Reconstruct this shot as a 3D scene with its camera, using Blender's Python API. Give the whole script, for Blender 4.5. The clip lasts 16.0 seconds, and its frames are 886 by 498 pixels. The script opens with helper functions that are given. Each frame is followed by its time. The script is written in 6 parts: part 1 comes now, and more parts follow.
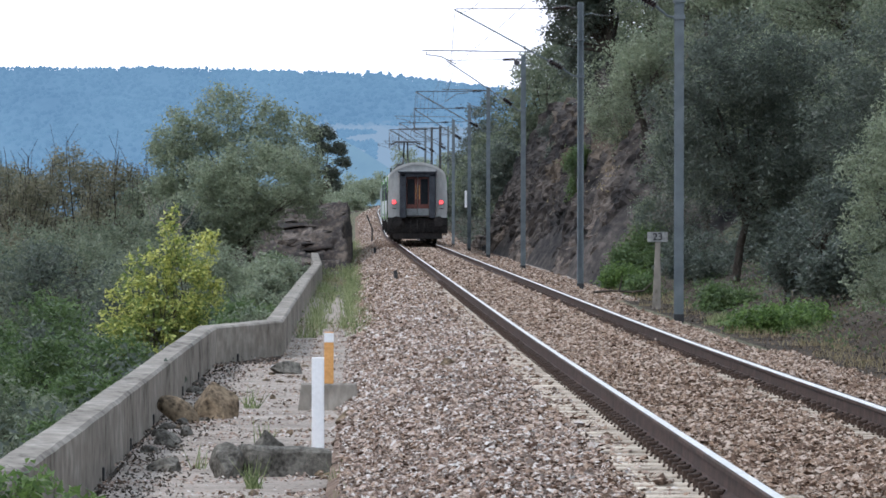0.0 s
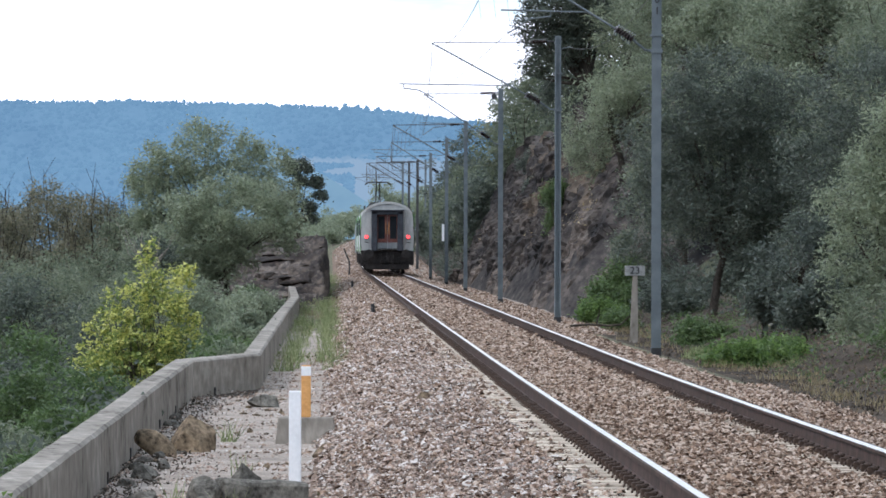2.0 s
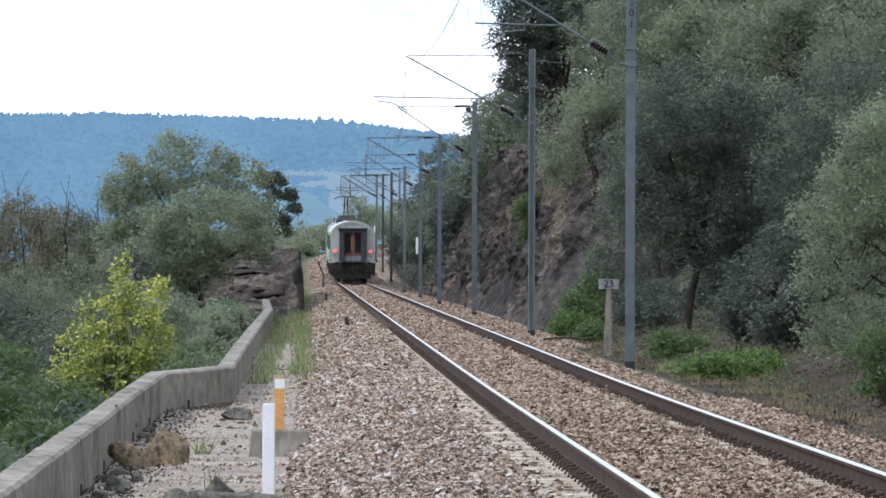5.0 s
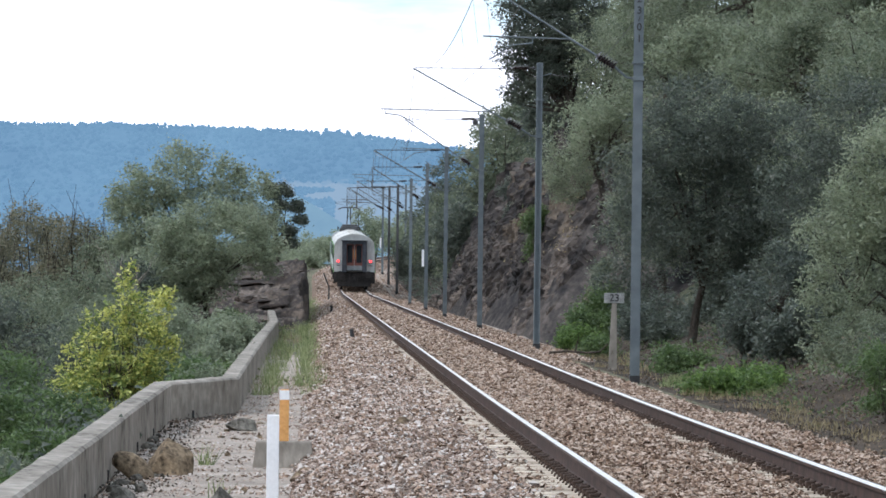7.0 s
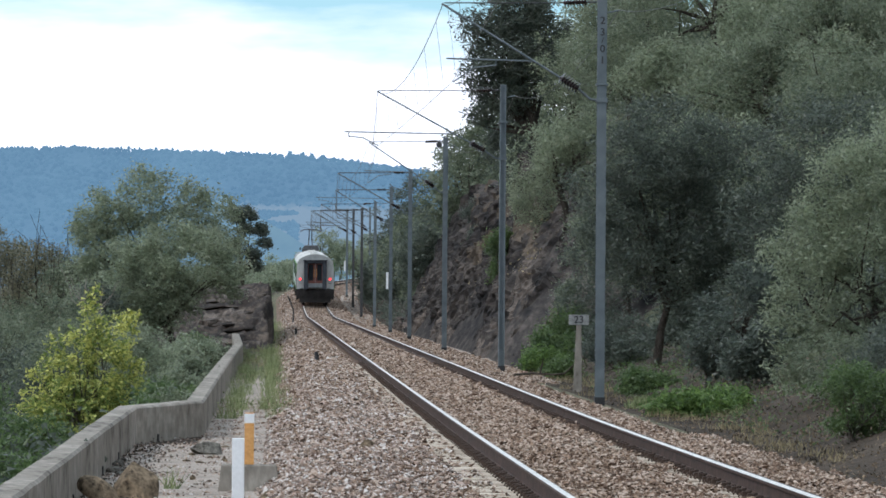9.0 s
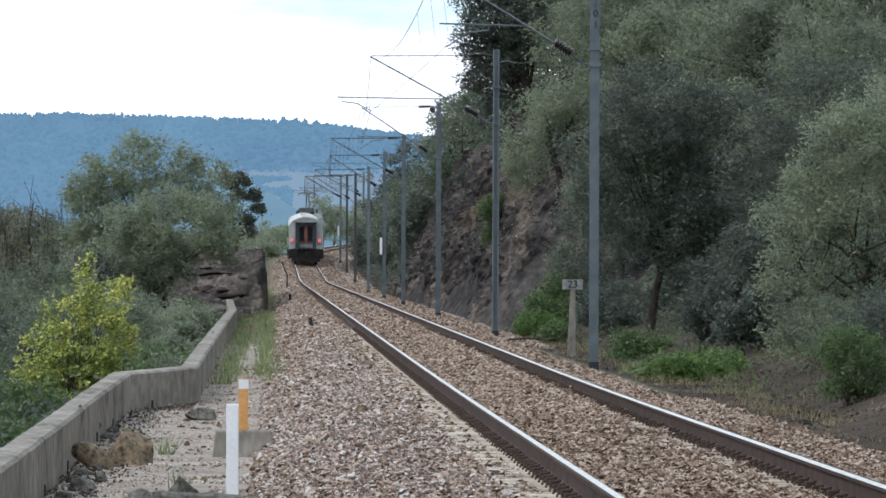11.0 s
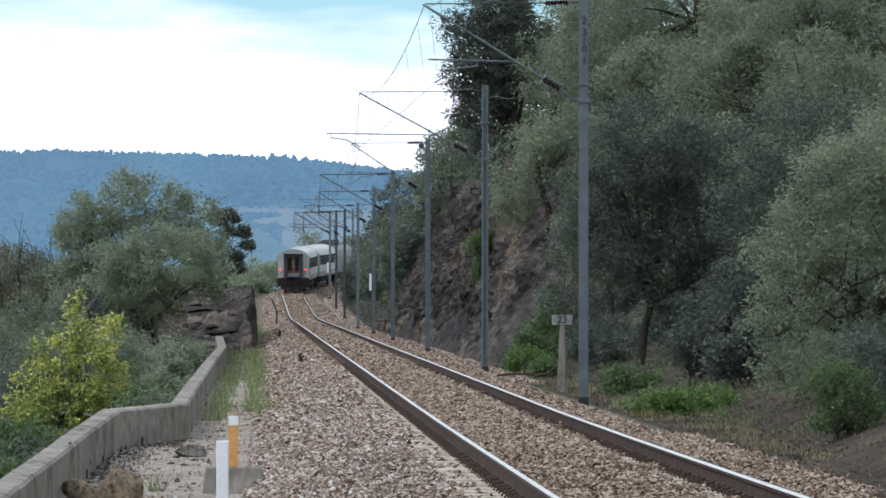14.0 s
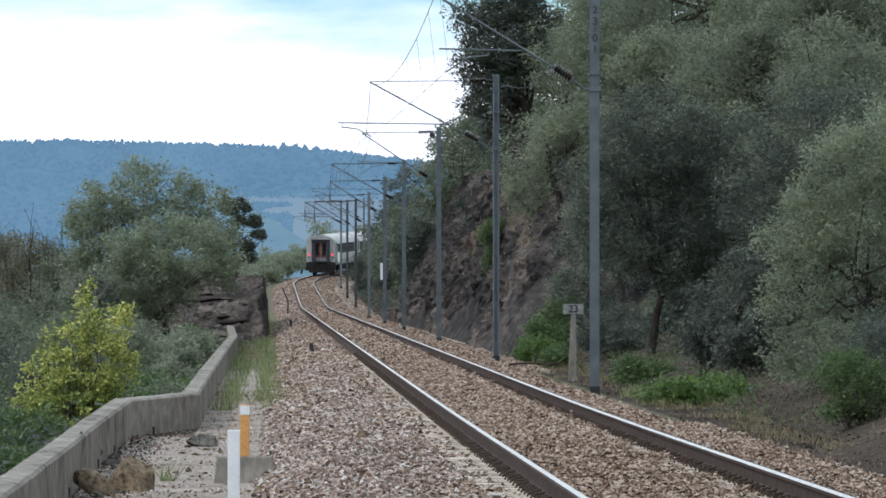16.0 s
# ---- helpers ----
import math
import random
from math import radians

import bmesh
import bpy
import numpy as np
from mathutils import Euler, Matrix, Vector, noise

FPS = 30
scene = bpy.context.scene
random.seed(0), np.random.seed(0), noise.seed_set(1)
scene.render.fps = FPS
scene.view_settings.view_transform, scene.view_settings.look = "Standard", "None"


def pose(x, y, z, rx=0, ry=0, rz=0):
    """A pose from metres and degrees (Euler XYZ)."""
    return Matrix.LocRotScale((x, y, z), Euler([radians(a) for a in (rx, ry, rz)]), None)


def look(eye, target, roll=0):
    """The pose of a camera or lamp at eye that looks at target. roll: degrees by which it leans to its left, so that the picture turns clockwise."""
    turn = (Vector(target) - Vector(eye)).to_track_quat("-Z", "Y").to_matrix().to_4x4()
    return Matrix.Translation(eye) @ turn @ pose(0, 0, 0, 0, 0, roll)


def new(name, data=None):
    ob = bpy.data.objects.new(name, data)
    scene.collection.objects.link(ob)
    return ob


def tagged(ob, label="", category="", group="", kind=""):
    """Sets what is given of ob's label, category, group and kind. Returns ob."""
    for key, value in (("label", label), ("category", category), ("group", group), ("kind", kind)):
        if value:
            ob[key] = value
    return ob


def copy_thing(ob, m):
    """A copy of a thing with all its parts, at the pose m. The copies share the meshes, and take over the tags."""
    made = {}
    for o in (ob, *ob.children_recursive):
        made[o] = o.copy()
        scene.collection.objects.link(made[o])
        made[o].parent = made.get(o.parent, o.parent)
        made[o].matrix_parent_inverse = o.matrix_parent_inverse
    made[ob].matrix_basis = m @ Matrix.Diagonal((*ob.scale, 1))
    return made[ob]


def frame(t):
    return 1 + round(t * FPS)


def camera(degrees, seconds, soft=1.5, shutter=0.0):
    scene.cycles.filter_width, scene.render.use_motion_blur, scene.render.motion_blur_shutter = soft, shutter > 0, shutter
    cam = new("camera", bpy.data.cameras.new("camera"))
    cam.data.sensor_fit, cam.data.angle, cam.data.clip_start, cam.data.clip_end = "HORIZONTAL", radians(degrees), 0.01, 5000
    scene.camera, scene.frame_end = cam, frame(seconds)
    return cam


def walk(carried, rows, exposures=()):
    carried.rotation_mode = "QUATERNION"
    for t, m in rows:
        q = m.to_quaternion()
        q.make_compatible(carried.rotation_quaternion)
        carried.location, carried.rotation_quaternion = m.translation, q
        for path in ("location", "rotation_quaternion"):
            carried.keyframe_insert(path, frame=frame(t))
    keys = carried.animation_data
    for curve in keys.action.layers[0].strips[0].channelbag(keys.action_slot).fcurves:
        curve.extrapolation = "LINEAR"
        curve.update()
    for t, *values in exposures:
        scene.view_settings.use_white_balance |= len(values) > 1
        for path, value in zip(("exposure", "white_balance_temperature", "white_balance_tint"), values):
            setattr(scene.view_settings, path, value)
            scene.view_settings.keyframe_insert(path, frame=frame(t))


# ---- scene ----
# ---- camera ----
EYE = (-3.0, 0.0, 1.48)


def aim(yaw, pitch, turn):
    """Camera pose: yaw to the right of the track, pitch upwards, turn of the picture anticlockwise, in degrees."""
    return Matrix.Translation(EYE) @ pose(0, 0, 0, 0, 0, -yaw) @ pose(0, 0, 0, 90 + pitch) @ pose(0, 0, 0, 0, 0, -turn)


PATH = (
    (0.0, 0.8132, -0.3309, -0.0794),
    (0.5, 0.8598, -0.1664, -0.0777),
    (1.0, 0.9059, -0.0589, -0.0501),
    (1.5, 0.9426, -0.0300, -0.2254),
    (2.0, 1.0185, -0.0268, -0.1134),
    (2.5, 1.1148, 0.0171, -0.0788),
    (3.0, 1.1992, 0.0569, -0.2076),
    (3.5, 1.2930, 0.0615, -0.2567),
    (4.0, 1.2617, 0.0799, -0.2092),
    (6.3, 1.1713, 0.1062, -0.4772),
    (6.5, 1.1577, 0.1520, -0.6109),
    (7.0, 1.2000, 0.2056, -0.7062),
    (7.5, 1.2949, 0.1856, -0.8023),
    (8.0, 1.3143, 0.2362, -0.8177),
    (8.5, 1.3419, 0.3921, -0.4493),
    (9.0, 1.5215, 0.4123, -0.4376),
    (9.2, 1.5862, 0.3914, -0.3565),
    (11.5, 1.5790, 0.0715, -0.2499),
    (12.0, 1.5343, 0.1304, -0.3932),
    (12.5, 1.4329, 0.2803, -0.4180),
    (13.0, 1.5051, 0.3570, -0.3778),
    (13.5, 1.6364, 0.4232, -0.0873),
    (14.0, 1.6757, 0.4217, -0.0559),
    (14.5, 1.5894, 0.3875, -0.0125),
    (15.0, 1.6367, 0.3892, -0.0575),
    (15.5, 1.6259, 0.3210, -0.3696),
    (16.0, 1.5756, 0.3248, 0.0000),
)
cam = camera(8.008, 16.0, soft=1.65)
walk(cam, [(t, aim(a, b, c)) for t, a, b, c in PATH], exposures=[
    (0.0, 0.165, 6080, 16), (0.6, 0.200, 6080, 16), (7.2, 0.260, 6210, 15), (8.0, 0.180, 6210, 15), (8.5, 0.080, 6190, 14), (9.2, -0.040, 6170, 12), (11.5, 0.085, 6210, 13),
    (12.2, 0.180, 6190, 14), (12.7, 0.160, 6190, 14), (13.5, -0.040, 6190, 12), (16.0, -0.060, 6190, 12)])

# ---- world and light ----
SUN_EL, SUN_AZ = 48, -112          # degrees; azimuth from +Y towards +X
world = bpy.data.worlds.new("sky")
scene.world = world
world.use_nodes = True
wn, wl = world.node_tree.nodes, world.node_tree.links
wn.clear()
sky = wn.new("ShaderNodeTexSky")
sky.sky_type, sky.sun_disc = "NISHITA", False
sky.sun_elevation, sky.sun_rotation = radians(SUN_EL), radians(SUN_AZ)
sky.air_density, sky.dust_density, sky.ozone_density = 1.0, 0.3, 2.0
tc = wn.new("ShaderNodeTexCoord")
mp = wn.new("ShaderNodeMapping")
mp.inputs["Scale"].default_value = (7, 7, 34)
mp.inputs["Location"].default_value = (0.4, 0.0, 0.62)
cn = wn.new("ShaderNodeTexNoise")
cn.inputs["Scale"].default_value, cn.inputs["Detail"].default_value, cn.inputs["Roughness"].default_value = 1.0, 7, 0.52
cr = wn.new("ShaderNodeValToRGB")
cr.color_ramp.elements[0].position, cr.color_ramp.elements[1].position = 0.34, 0.46
skyb = wn.new("ShaderNodeBackground")
skyb.inputs["Strength"].default_value = 0.115
cloud = wn.new("ShaderNodeBackground")
cloud.inputs["Color"].default_value = (0.96, 1.0, 1.09, 1)
cloud.inputs["Strength"].default_value = 1.36
wmix = wn.new("ShaderNodeMixShader")
wout = wn.new("ShaderNodeOutputWorld")
wl.new(tc.outputs["Generated"], mp.inputs["Vector"])
wl.new(mp.outputs["Vector"], cn.inputs["Vector"])
sep, cap, grad = wn.new("ShaderNodeSeparateXYZ"), wn.new("ShaderNodeMath"), wn.new("ShaderNodeMath")
cap.operation, grad.operation = "MINIMUM", "MULTIPLY_ADD"
cap.inputs[1].default_value, grad.inputs[1].default_value = 0.046, -14.0
lift = wn.new("ShaderNodeMath")
lift.operation = "ADD"
lift.inputs[1].default_value = 0.572
wl.new(tc.outputs["Generated"], sep.inputs[0])
wl.new(sep.outputs["Z"], cap.inputs[0])
wl.new(cap.outputs[0], grad.inputs[0])
wl.new(cn.outputs["Fac"], lift.inputs[0])
wl.new(lift.outputs[0], grad.inputs[2])
wl.new(grad.outputs[0], cr.inputs["Fac"])
veil = wn.new("ShaderNodeMix")
veil.data_type = "RGBA"
veil.inputs["Factor"].default_value = 0.85
veil.inputs["B"].default_value = (4.1, 7.2, 8.4, 1)
wl.new(sky.outputs["Color"], veil.inputs["A"])
wl.new(veil.outputs["Result"], skyb.inputs["Color"])
wl.new(cr.outputs["Color"], wmix.inputs["Fac"])
wl.new(skyb.outputs["Background"], wmix.inputs[1])
wl.new(cloud.outputs["Background"], wmix.inputs[2])
wl.new(wmix.outputs["Shader"], wout.inputs["Surface"])

sun = new("sun", bpy.data.lights.new("sun", "SUN"))
sun.data.energy, sun.data.angle, sun.data.color = 1.5, radians(9), (1.0, 0.95, 0.87)
e, a = radians(SUN_EL), radians(SUN_AZ)
sun.matrix_world = look((0, 0, 50), Vector((0, 0, 50)) - Vector((math.sin(a) * math.cos(e), math.cos(a) * math.cos(e), math.sin(e))))


# ---- materials ----
def material(name, dark, light, scale=4.0, rough=0.8, metal=0.0, bump=0.3, depth=0.02, fine=8.0, island=0.0, spots=None, stretch=(1, 1, 1),
             translucent=0.0, rand=0.0, space="Object"):
    """Two-scale noise between two colours, with relief. island: variation between the loose pieces of a mesh; rand: between objects."""
    m = bpy.data.materials.new(name)
    m.use_nodes = True
    n, l = m.node_tree.nodes, m.node_tree.links
    b = n["Principled BSDF"]
    co = n.new("ShaderNodeTexCoord")
    ma = n.new("ShaderNodeMapping")
    ma.inputs["Scale"].default_value = stretch
    l.new(co.outputs[space], ma.inputs["Vector"])
    n1, n2 = n.new("ShaderNodeTexNoise"), n.new("ShaderNodeTexNoise")
    for t, s, d in ((n1, scale, 5), (n2, scale * fine, 4)):
        t.inputs["Scale"].default_value, t.inputs["Detail"].default_value, t.inputs["Roughness"].default_value = s, d, 0.6
        l.new(ma.outputs["Vector"], t.inputs["Vector"])
    ad = n.new("ShaderNodeMath")
    ad.operation = "ADD"
    l.new(n1.outputs["Fac"], ad.inputs[0])
    l.new(n2.outputs["Fac"], ad.inputs[1])
    half = n.new("ShaderNodeMath")
    half.operation = "MULTIPLY_ADD"
    half.inputs[1].default_value, half.inputs[2].default_value = 1.25, -0.75
    l.new(ad.outputs[0], half.inputs[0])
    fac = half.outputs[0]
    if island or rand:
        r = n.new("ShaderNodeNewGeometry") if island else n.new("ShaderNodeObjectInfo")
        k = n.new("ShaderNodeMath")
        k.operation = "MULTIPLY_ADD"
        k.inputs[1].default_value = island or rand
        l.new(r.outputs["Random Per Island" if island else "Random"], k.inputs[0])
        sub = n.new("ShaderNodeMath")
        sub.operation = "SUBTRACT"
        sub.inputs[1].default_value = (island or rand) / 2
        l.new(fac, k.inputs[2])
        l.new(k.outputs[0], sub.inputs[0])
        fac = sub.outputs[0]
    ramp = n.new("ShaderNodeValToRGB")
    el = ramp.color_ramp.elements
    el[0].color, el[1].color = (*dark, 1), (*light, 1)
    el[0].position, el[1].position = 0.2, 0.8
    if spots:
        for p, c in spots:
            ne = el.new(p)
            ne.color = (*c, 1)
    l.new(fac, ramp.inputs["Fac"])
    l.new(ramp.outputs["Color"], b.inputs["Base Color"])
    b.inputs["Roughness"].default_value, b.inputs["Metallic"].default_value = rough, metal
    if rough >= 0.7:
        b.inputs["Specular IOR Level"].default_value = 0.12
    if bump:
        bp = n.new("ShaderNodeBump")
        bp.inputs["Strength"].default_value, bp.inputs["Distance"].default_value = bump, depth
        l.new(ad.outputs[0], bp.inputs["Height"])
        l.new(bp.outputs["Normal"], b.inputs["Normal"])
    if translucent:
        tr = n.new("ShaderNodeBsdfTranslucent")
        l.new(ramp.outputs["Color"], tr.inputs["Color"])
        mx = n.new("ShaderNodeMixShader")
        mx.inputs["Fac"].default_value = translucent
        l.new(b.outputs["BSDF"], mx.inputs[1])
        l.new(tr.outputs["BSDF"], mx.inputs[2])
        l.new(mx.outputs["Shader"], n["Material Output"].inputs["Surface"])
    return m


def glowing(name, color, strength):
    m = bpy.data.materials.new(name)
    m.use_nodes = True
    b = m.node_tree.nodes["Principled BSDF"]
    b.inputs["Base Color"].default_value = (*color, 1)
    b.inputs["Emission Color"].default_value = (*color, 1)
    b.inputs["Emission Strength"].default_value = strength
    return m


M_SOIL = material("soil", (0.022, 0.017, 0.0125), (0.088, 0.068, 0.05), 0.35, 0.95, bump=0.6, depth=0.2, fine=14)
M_PATH = material("gravel_path", (0.20, 0.166, 0.138), (0.43, 0.375, 0.32), 0.8, 0.95, bump=0.7, depth=0.04, fine=20)
M_BED = material("ballast_bed", (0.095, 0.064, 0.046), (0.25, 0.178, 0.135), 1.6, 0.95, bump=0.9, depth=0.04, fine=7)
M_STONE = material("ballast_stone", (0.14, 0.108, 0.088), (0.56, 0.515, 0.475), 6.0, 0.9, bump=0.4, depth=0.01, island=0.9,
                   spots=[(0.36, (0.25, 0.178, 0.14)), (0.50, (0.36, 0.28, 0.238)), (0.62, (0.36, 0.24, 0.165)), (0.70, (0.41, 0.345, 0.30))])
M_STONERUST = material("rusty_ballast_stone", (0.096, 0.062, 0.044), (0.46, 0.37, 0.302), 6.0, 0.9, bump=0.4, depth=0.01, island=0.9,
                       spots=[(0.36, (0.19, 0.125, 0.088)), (0.50, (0.28, 0.2, 0.147)), (0.62, (0.305, 0.2, 0.132)), (0.70, (0.33, 0.265, 0.21))])
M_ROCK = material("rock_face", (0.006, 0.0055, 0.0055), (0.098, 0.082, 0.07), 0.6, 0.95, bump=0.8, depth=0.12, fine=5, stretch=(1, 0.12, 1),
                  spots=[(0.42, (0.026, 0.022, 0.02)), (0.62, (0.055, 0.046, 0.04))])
M_EARTH = material("dark_earth", (0.016, 0.0138, 0.012), (0.115, 0.09, 0.07), 1.1, 0.95, bump=0.8, depth=0.08, fine=5, stretch=(1, 0.12, 1), spots=[(0.5, (0.04, 0.031, 0.026))])
M_BANK = material("brown_bank_earth", (0.05, 0.041, 0.035), (0.175, 0.144, 0.12), 0.9, 0.95, bump=0.7, depth=0.05, fine=9, stretch=(1, 0.2, 1), spots=[(0.5, (0.085, 0.069, 0.058))])
M_TAN = material("dry_grass_bank", (0.03, 0.024, 0.0195), (0.128, 0.099, 0.072), 0.9, 0.95, bump=0.7, depth=0.06, fine=9, stretch=(1, 0.2, 1))
M_PALEBARK = material("pale_dead_wood", (0.16, 0.14, 0.115), (0.32, 0.29, 0.245), 5.0, 0.9, bump=0.3, depth=0.01)
M_BOULDER = material("boulder", (0.035, 0.026, 0.018), (0.33, 0.25, 0.165), 2.2, 0.9, bump=0.6, depth=0.03, fine=7)
M_CONCRETE = material("concrete", (0.095, 0.082, 0.068), (0.37, 0.335, 0.285), 1.1, 0.92, bump=0.6, depth=0.012, fine=7, stretch=(1, 0.35, 0.5), spots=[(0.36, (0.205, 0.183, 0.153)), (0.6, (0.27, 0.243, 0.207))])
M_BLOCK = material("dark_block_stone", (0.035, 0.032, 0.027), (0.22, 0.205, 0.175), 3.5, 0.95, bump=0.8, depth=0.02, fine=6)
M_SLEEPER = material("sleeper_concrete", (0.30, 0.25, 0.195), (0.58, 0.50, 0.40), 3.0, 0.9, bump=0.3, depth=0.005, rand=0.4)
M_RAIL = material("rail_rust", (0.026, 0.016, 0.012), (0.085, 0.05, 0.037), 2.5, 0.75, bump=0.2, depth=0.003)
M_RAILTOP = material("rail_polished_steel", (0.60, 0.56, 0.50), (0.80, 0.76, 0.70), 3.0, 0.42, metal=1.0, bump=0.05, depth=0.001)
M_CLIP = material("rusty_clip", (0.03, 0.022, 0.018), (0.09, 0.06, 0.045), 9.0, 0.8, bump=0.2, depth=0.002)
M_GALV = material("galvanised_steel", (0.105, 0.125, 0.135), (0.165, 0.19, 0.2), 1.2, 0.5, metal=0.4, bump=0.05, depth=0.001, fine=3.0, rand=0.25)
M_DARKSTEEL = material("dark_steel", (0.03, 0.03, 0.032), (0.08, 0.08, 0.08), 4.0, 0.6, metal=0.2, bump=0.1, depth=0.002)
M_INSUL = material("brown_porcelain", (0.018, 0.012, 0.011), (0.04, 0.028, 0.025), 5.0, 0.25, bump=0)
M_WIRE = material("weathered_copper_wire", (0.07, 0.068, 0.065), (0.13, 0.125, 0.12), 5.0, 0.5, metal=0.4, bump=0)
M_WHITE = material("white_paint", (0.78, 0.78, 0.78), (0.88, 0.88, 0.88), 3.0, 0.5, bump=0.1, depth=0.003)
M_ORANGE = material("orange_paint", (0.60, 0.29, 0.085), (0.75, 0.39, 0.13), 4.0, 0.6, bump=0.1, depth=0.003)
M_BLACK = material("black_paint", (0.012, 0.012, 0.014), (0.035, 0.035, 0.035), 6.0, 0.6, bump=0.1, depth=0.002)
M_BARK = material("bark", (0.03, 0.025, 0.02), (0.11, 0.092, 0.075), 5.0, 0.95, bump=0.8, depth=0.03, stretch=(1, 1, 0.3))
M_OLIVE = material("olive_leaves", (0.106, 0.13, 0.082), (0.24, 0.274, 0.178), 0.8, 0.42, bump=0, island=0.6, translucent=0.48)
M_PALE = material("pale_olive_leaves", (0.168, 0.196, 0.126), (0.335, 0.378, 0.248), 0.8, 0.42, bump=0, island=0.6, translucent=0.48)
M_OAK = material("oak_leaves", (0.059, 0.074, 0.059), (0.137, 0.16, 0.12), 0.8, 0.42, bump=0, island=0.6, translucent=0.44)
M_YELLOW = material("yellowing_leaves", (0.155, 0.222, 0.052), (0.62, 0.61, 0.175), 0.7, 0.5, bump=0, island=0.9, translucent=0.35)
M_GREEN = material("green_leaves", (0.058, 0.098, 0.034), (0.155, 0.225, 0.082), 0.9, 0.42, bump=0, island=0.6, translucent=0.48)
M_BRIGHT = material("bright_green_leaves", (0.07, 0.125, 0.035), (0.20, 0.30, 0.085), 0.9, 0.42, bump=0, island=0.6, translucent=0.48)
M_RUST = material("autumn_leaves", (0.10, 0.098, 0.062), (0.25, 0.235, 0.15), 0.8, 0.42, bump=0, island=0.6, translucent=0.48)
M_GRASS = material("grass", (0.115, 0.155, 0.06), (0.36, 0.395, 0.20), 1.2, 0.7, bump=0, island=0.9, translucent=0.35)
M_VERGE = material("grassy_verge", (0.05, 0.052, 0.03), (0.19, 0.175, 0.115), 0.6, 0.95, bump=0.8, depth=0.06, fine=12)
M_SCRUB = material("dark_scrub_ground", (0.032, 0.036, 0.024), (0.10, 0.105, 0.066), 0.5, 0.95, bump=0.8, depth=0.15, fine=16)
M_SIGN = material("weathered_sign_paint", (0.17, 0.17, 0.165), (0.33, 0.33, 0.315), 8.0, 0.7, bump=0.1, depth=0.002)
M_DRY = material("dry_grass", (0.20, 0.16, 0.09), (0.42, 0.35, 0.21), 1.2, 0.8, bump=0, island=0.9, translucent=0.48)


# ---- building helpers ----
def quick_mesh(name, verts, loops, per, mat):
    """A mesh of many faces with the same number of corners, from arrays."""
    me = bpy.data.meshes.new(name)
    nf = len(loops) // per
    me.vertices.add(len(verts))
    me.vertices.foreach_set("co", np.ascontiguousarray(verts, dtype=np.float32).ravel())
    me.loops.add(len(loops))
    me.loops.foreach_set("vertex_index", np.ascontiguousarray(loops, dtype=np.int32))
    me.polygons.add(nf)
    me.polygons.foreach_set("loop_start", np.arange(0, nf * per, per, dtype=np.int32))
    me.polygons.foreach_set("loop_total", np.full(nf, per, dtype=np.int32))
    me.update(calc_edges=True)
    me.materials.append(mat)
    return me


def part(name, bm, mat, parent=None, label="", smooth=False):
    """One mesh object from a bmesh, under a thing or a part."""
    me = bpy.data.meshes.new(name)
    bm.to_mesh(me)
    bm.free()
    for m in (mat if isinstance(mat, (list, tuple)) else [mat]):
        me.materials.append(m)
    if smooth:
        me.shade_smooth()
    ob = new(name, me)
    ob.parent = parent
    return tagged(ob, label)


def thing(name, m, label, category, group="", kind=""):
    ob = new(name)
    ob.matrix_world = m
    ob.empty_display_size = 0.1
    return tagged(ob, label, category, group, kind)


def box(bm, x0, x1, y0, y1, z0, z1, bevel=0.0, m=None, mi=0):
    before = set(bm.verts)
    r = bmesh.ops.create_cube(bm, size=1, matrix=Matrix.Translation(((x0 + x1) / 2, (y0 + y1) / 2, (z0 + z1) / 2)) @ Matrix.Diagonal((x1 - x0, y1 - y0, z1 - z0, 1)))
    if bevel:
        es = list({e for v in r["verts"] for e in v.link_edges})
        bmesh.ops.bevel(bm, geom=es, offset=bevel, segments=2, affect="EDGES", profile=0.5)
    vs = [v for v in bm.verts if v not in before]
    if m is not None:
        bmesh.ops.transform(bm, matrix=m, verts=vs)
    if mi:
        for f in {f for v in vs for f in v.link_faces}:
            f.material_index = mi
    return vs


def rod(bm, p, q, r, r2=None, sides=8, caps=True):
    p, q = Vector(p), Vector(q)
    d = q - p
    m = Matrix.Translation((p + q) / 2) @ d.to_track_quat("Z", "Y").to_matrix().to_4x4()
    bmesh.ops.create_cone(bm, cap_ends=caps, segments=sides, radius1=r, radius2=r if r2 is None else r2, depth=d.length, matrix=m)


def tube(bm, pts, r, sides=5, taper=None):
    """A round bar through points; taper: the radius at its end."""
    pts = [Vector(p) for p in pts]
    rings = []
    for i, p in enumerate(pts):
        d = (pts[min(i + 1, len(pts) - 1)] - pts[max(i - 1, 0)]).normalized()
        u = d.cross(Vector((0.31, 0.17, 0.93))).normalized()
        w = d.cross(u)
        k = r if taper is None else r + (taper - r) * i / (len(pts) - 1)
        rings.append([bm.verts.new(p + (u * math.cos(t) + w * math.sin(t)) * k) for t in (2 * math.pi * j / sides for j in range(sides))])
    for a, b in zip(rings, rings[1:]):
        for j in range(sides):
            bm.faces.new((a[j], a[(j + 1) % sides], b[(j + 1) % sides], b[j]))
    bm.faces.new(rings[0])
    bm.faces.new(rings[-1][::-1])


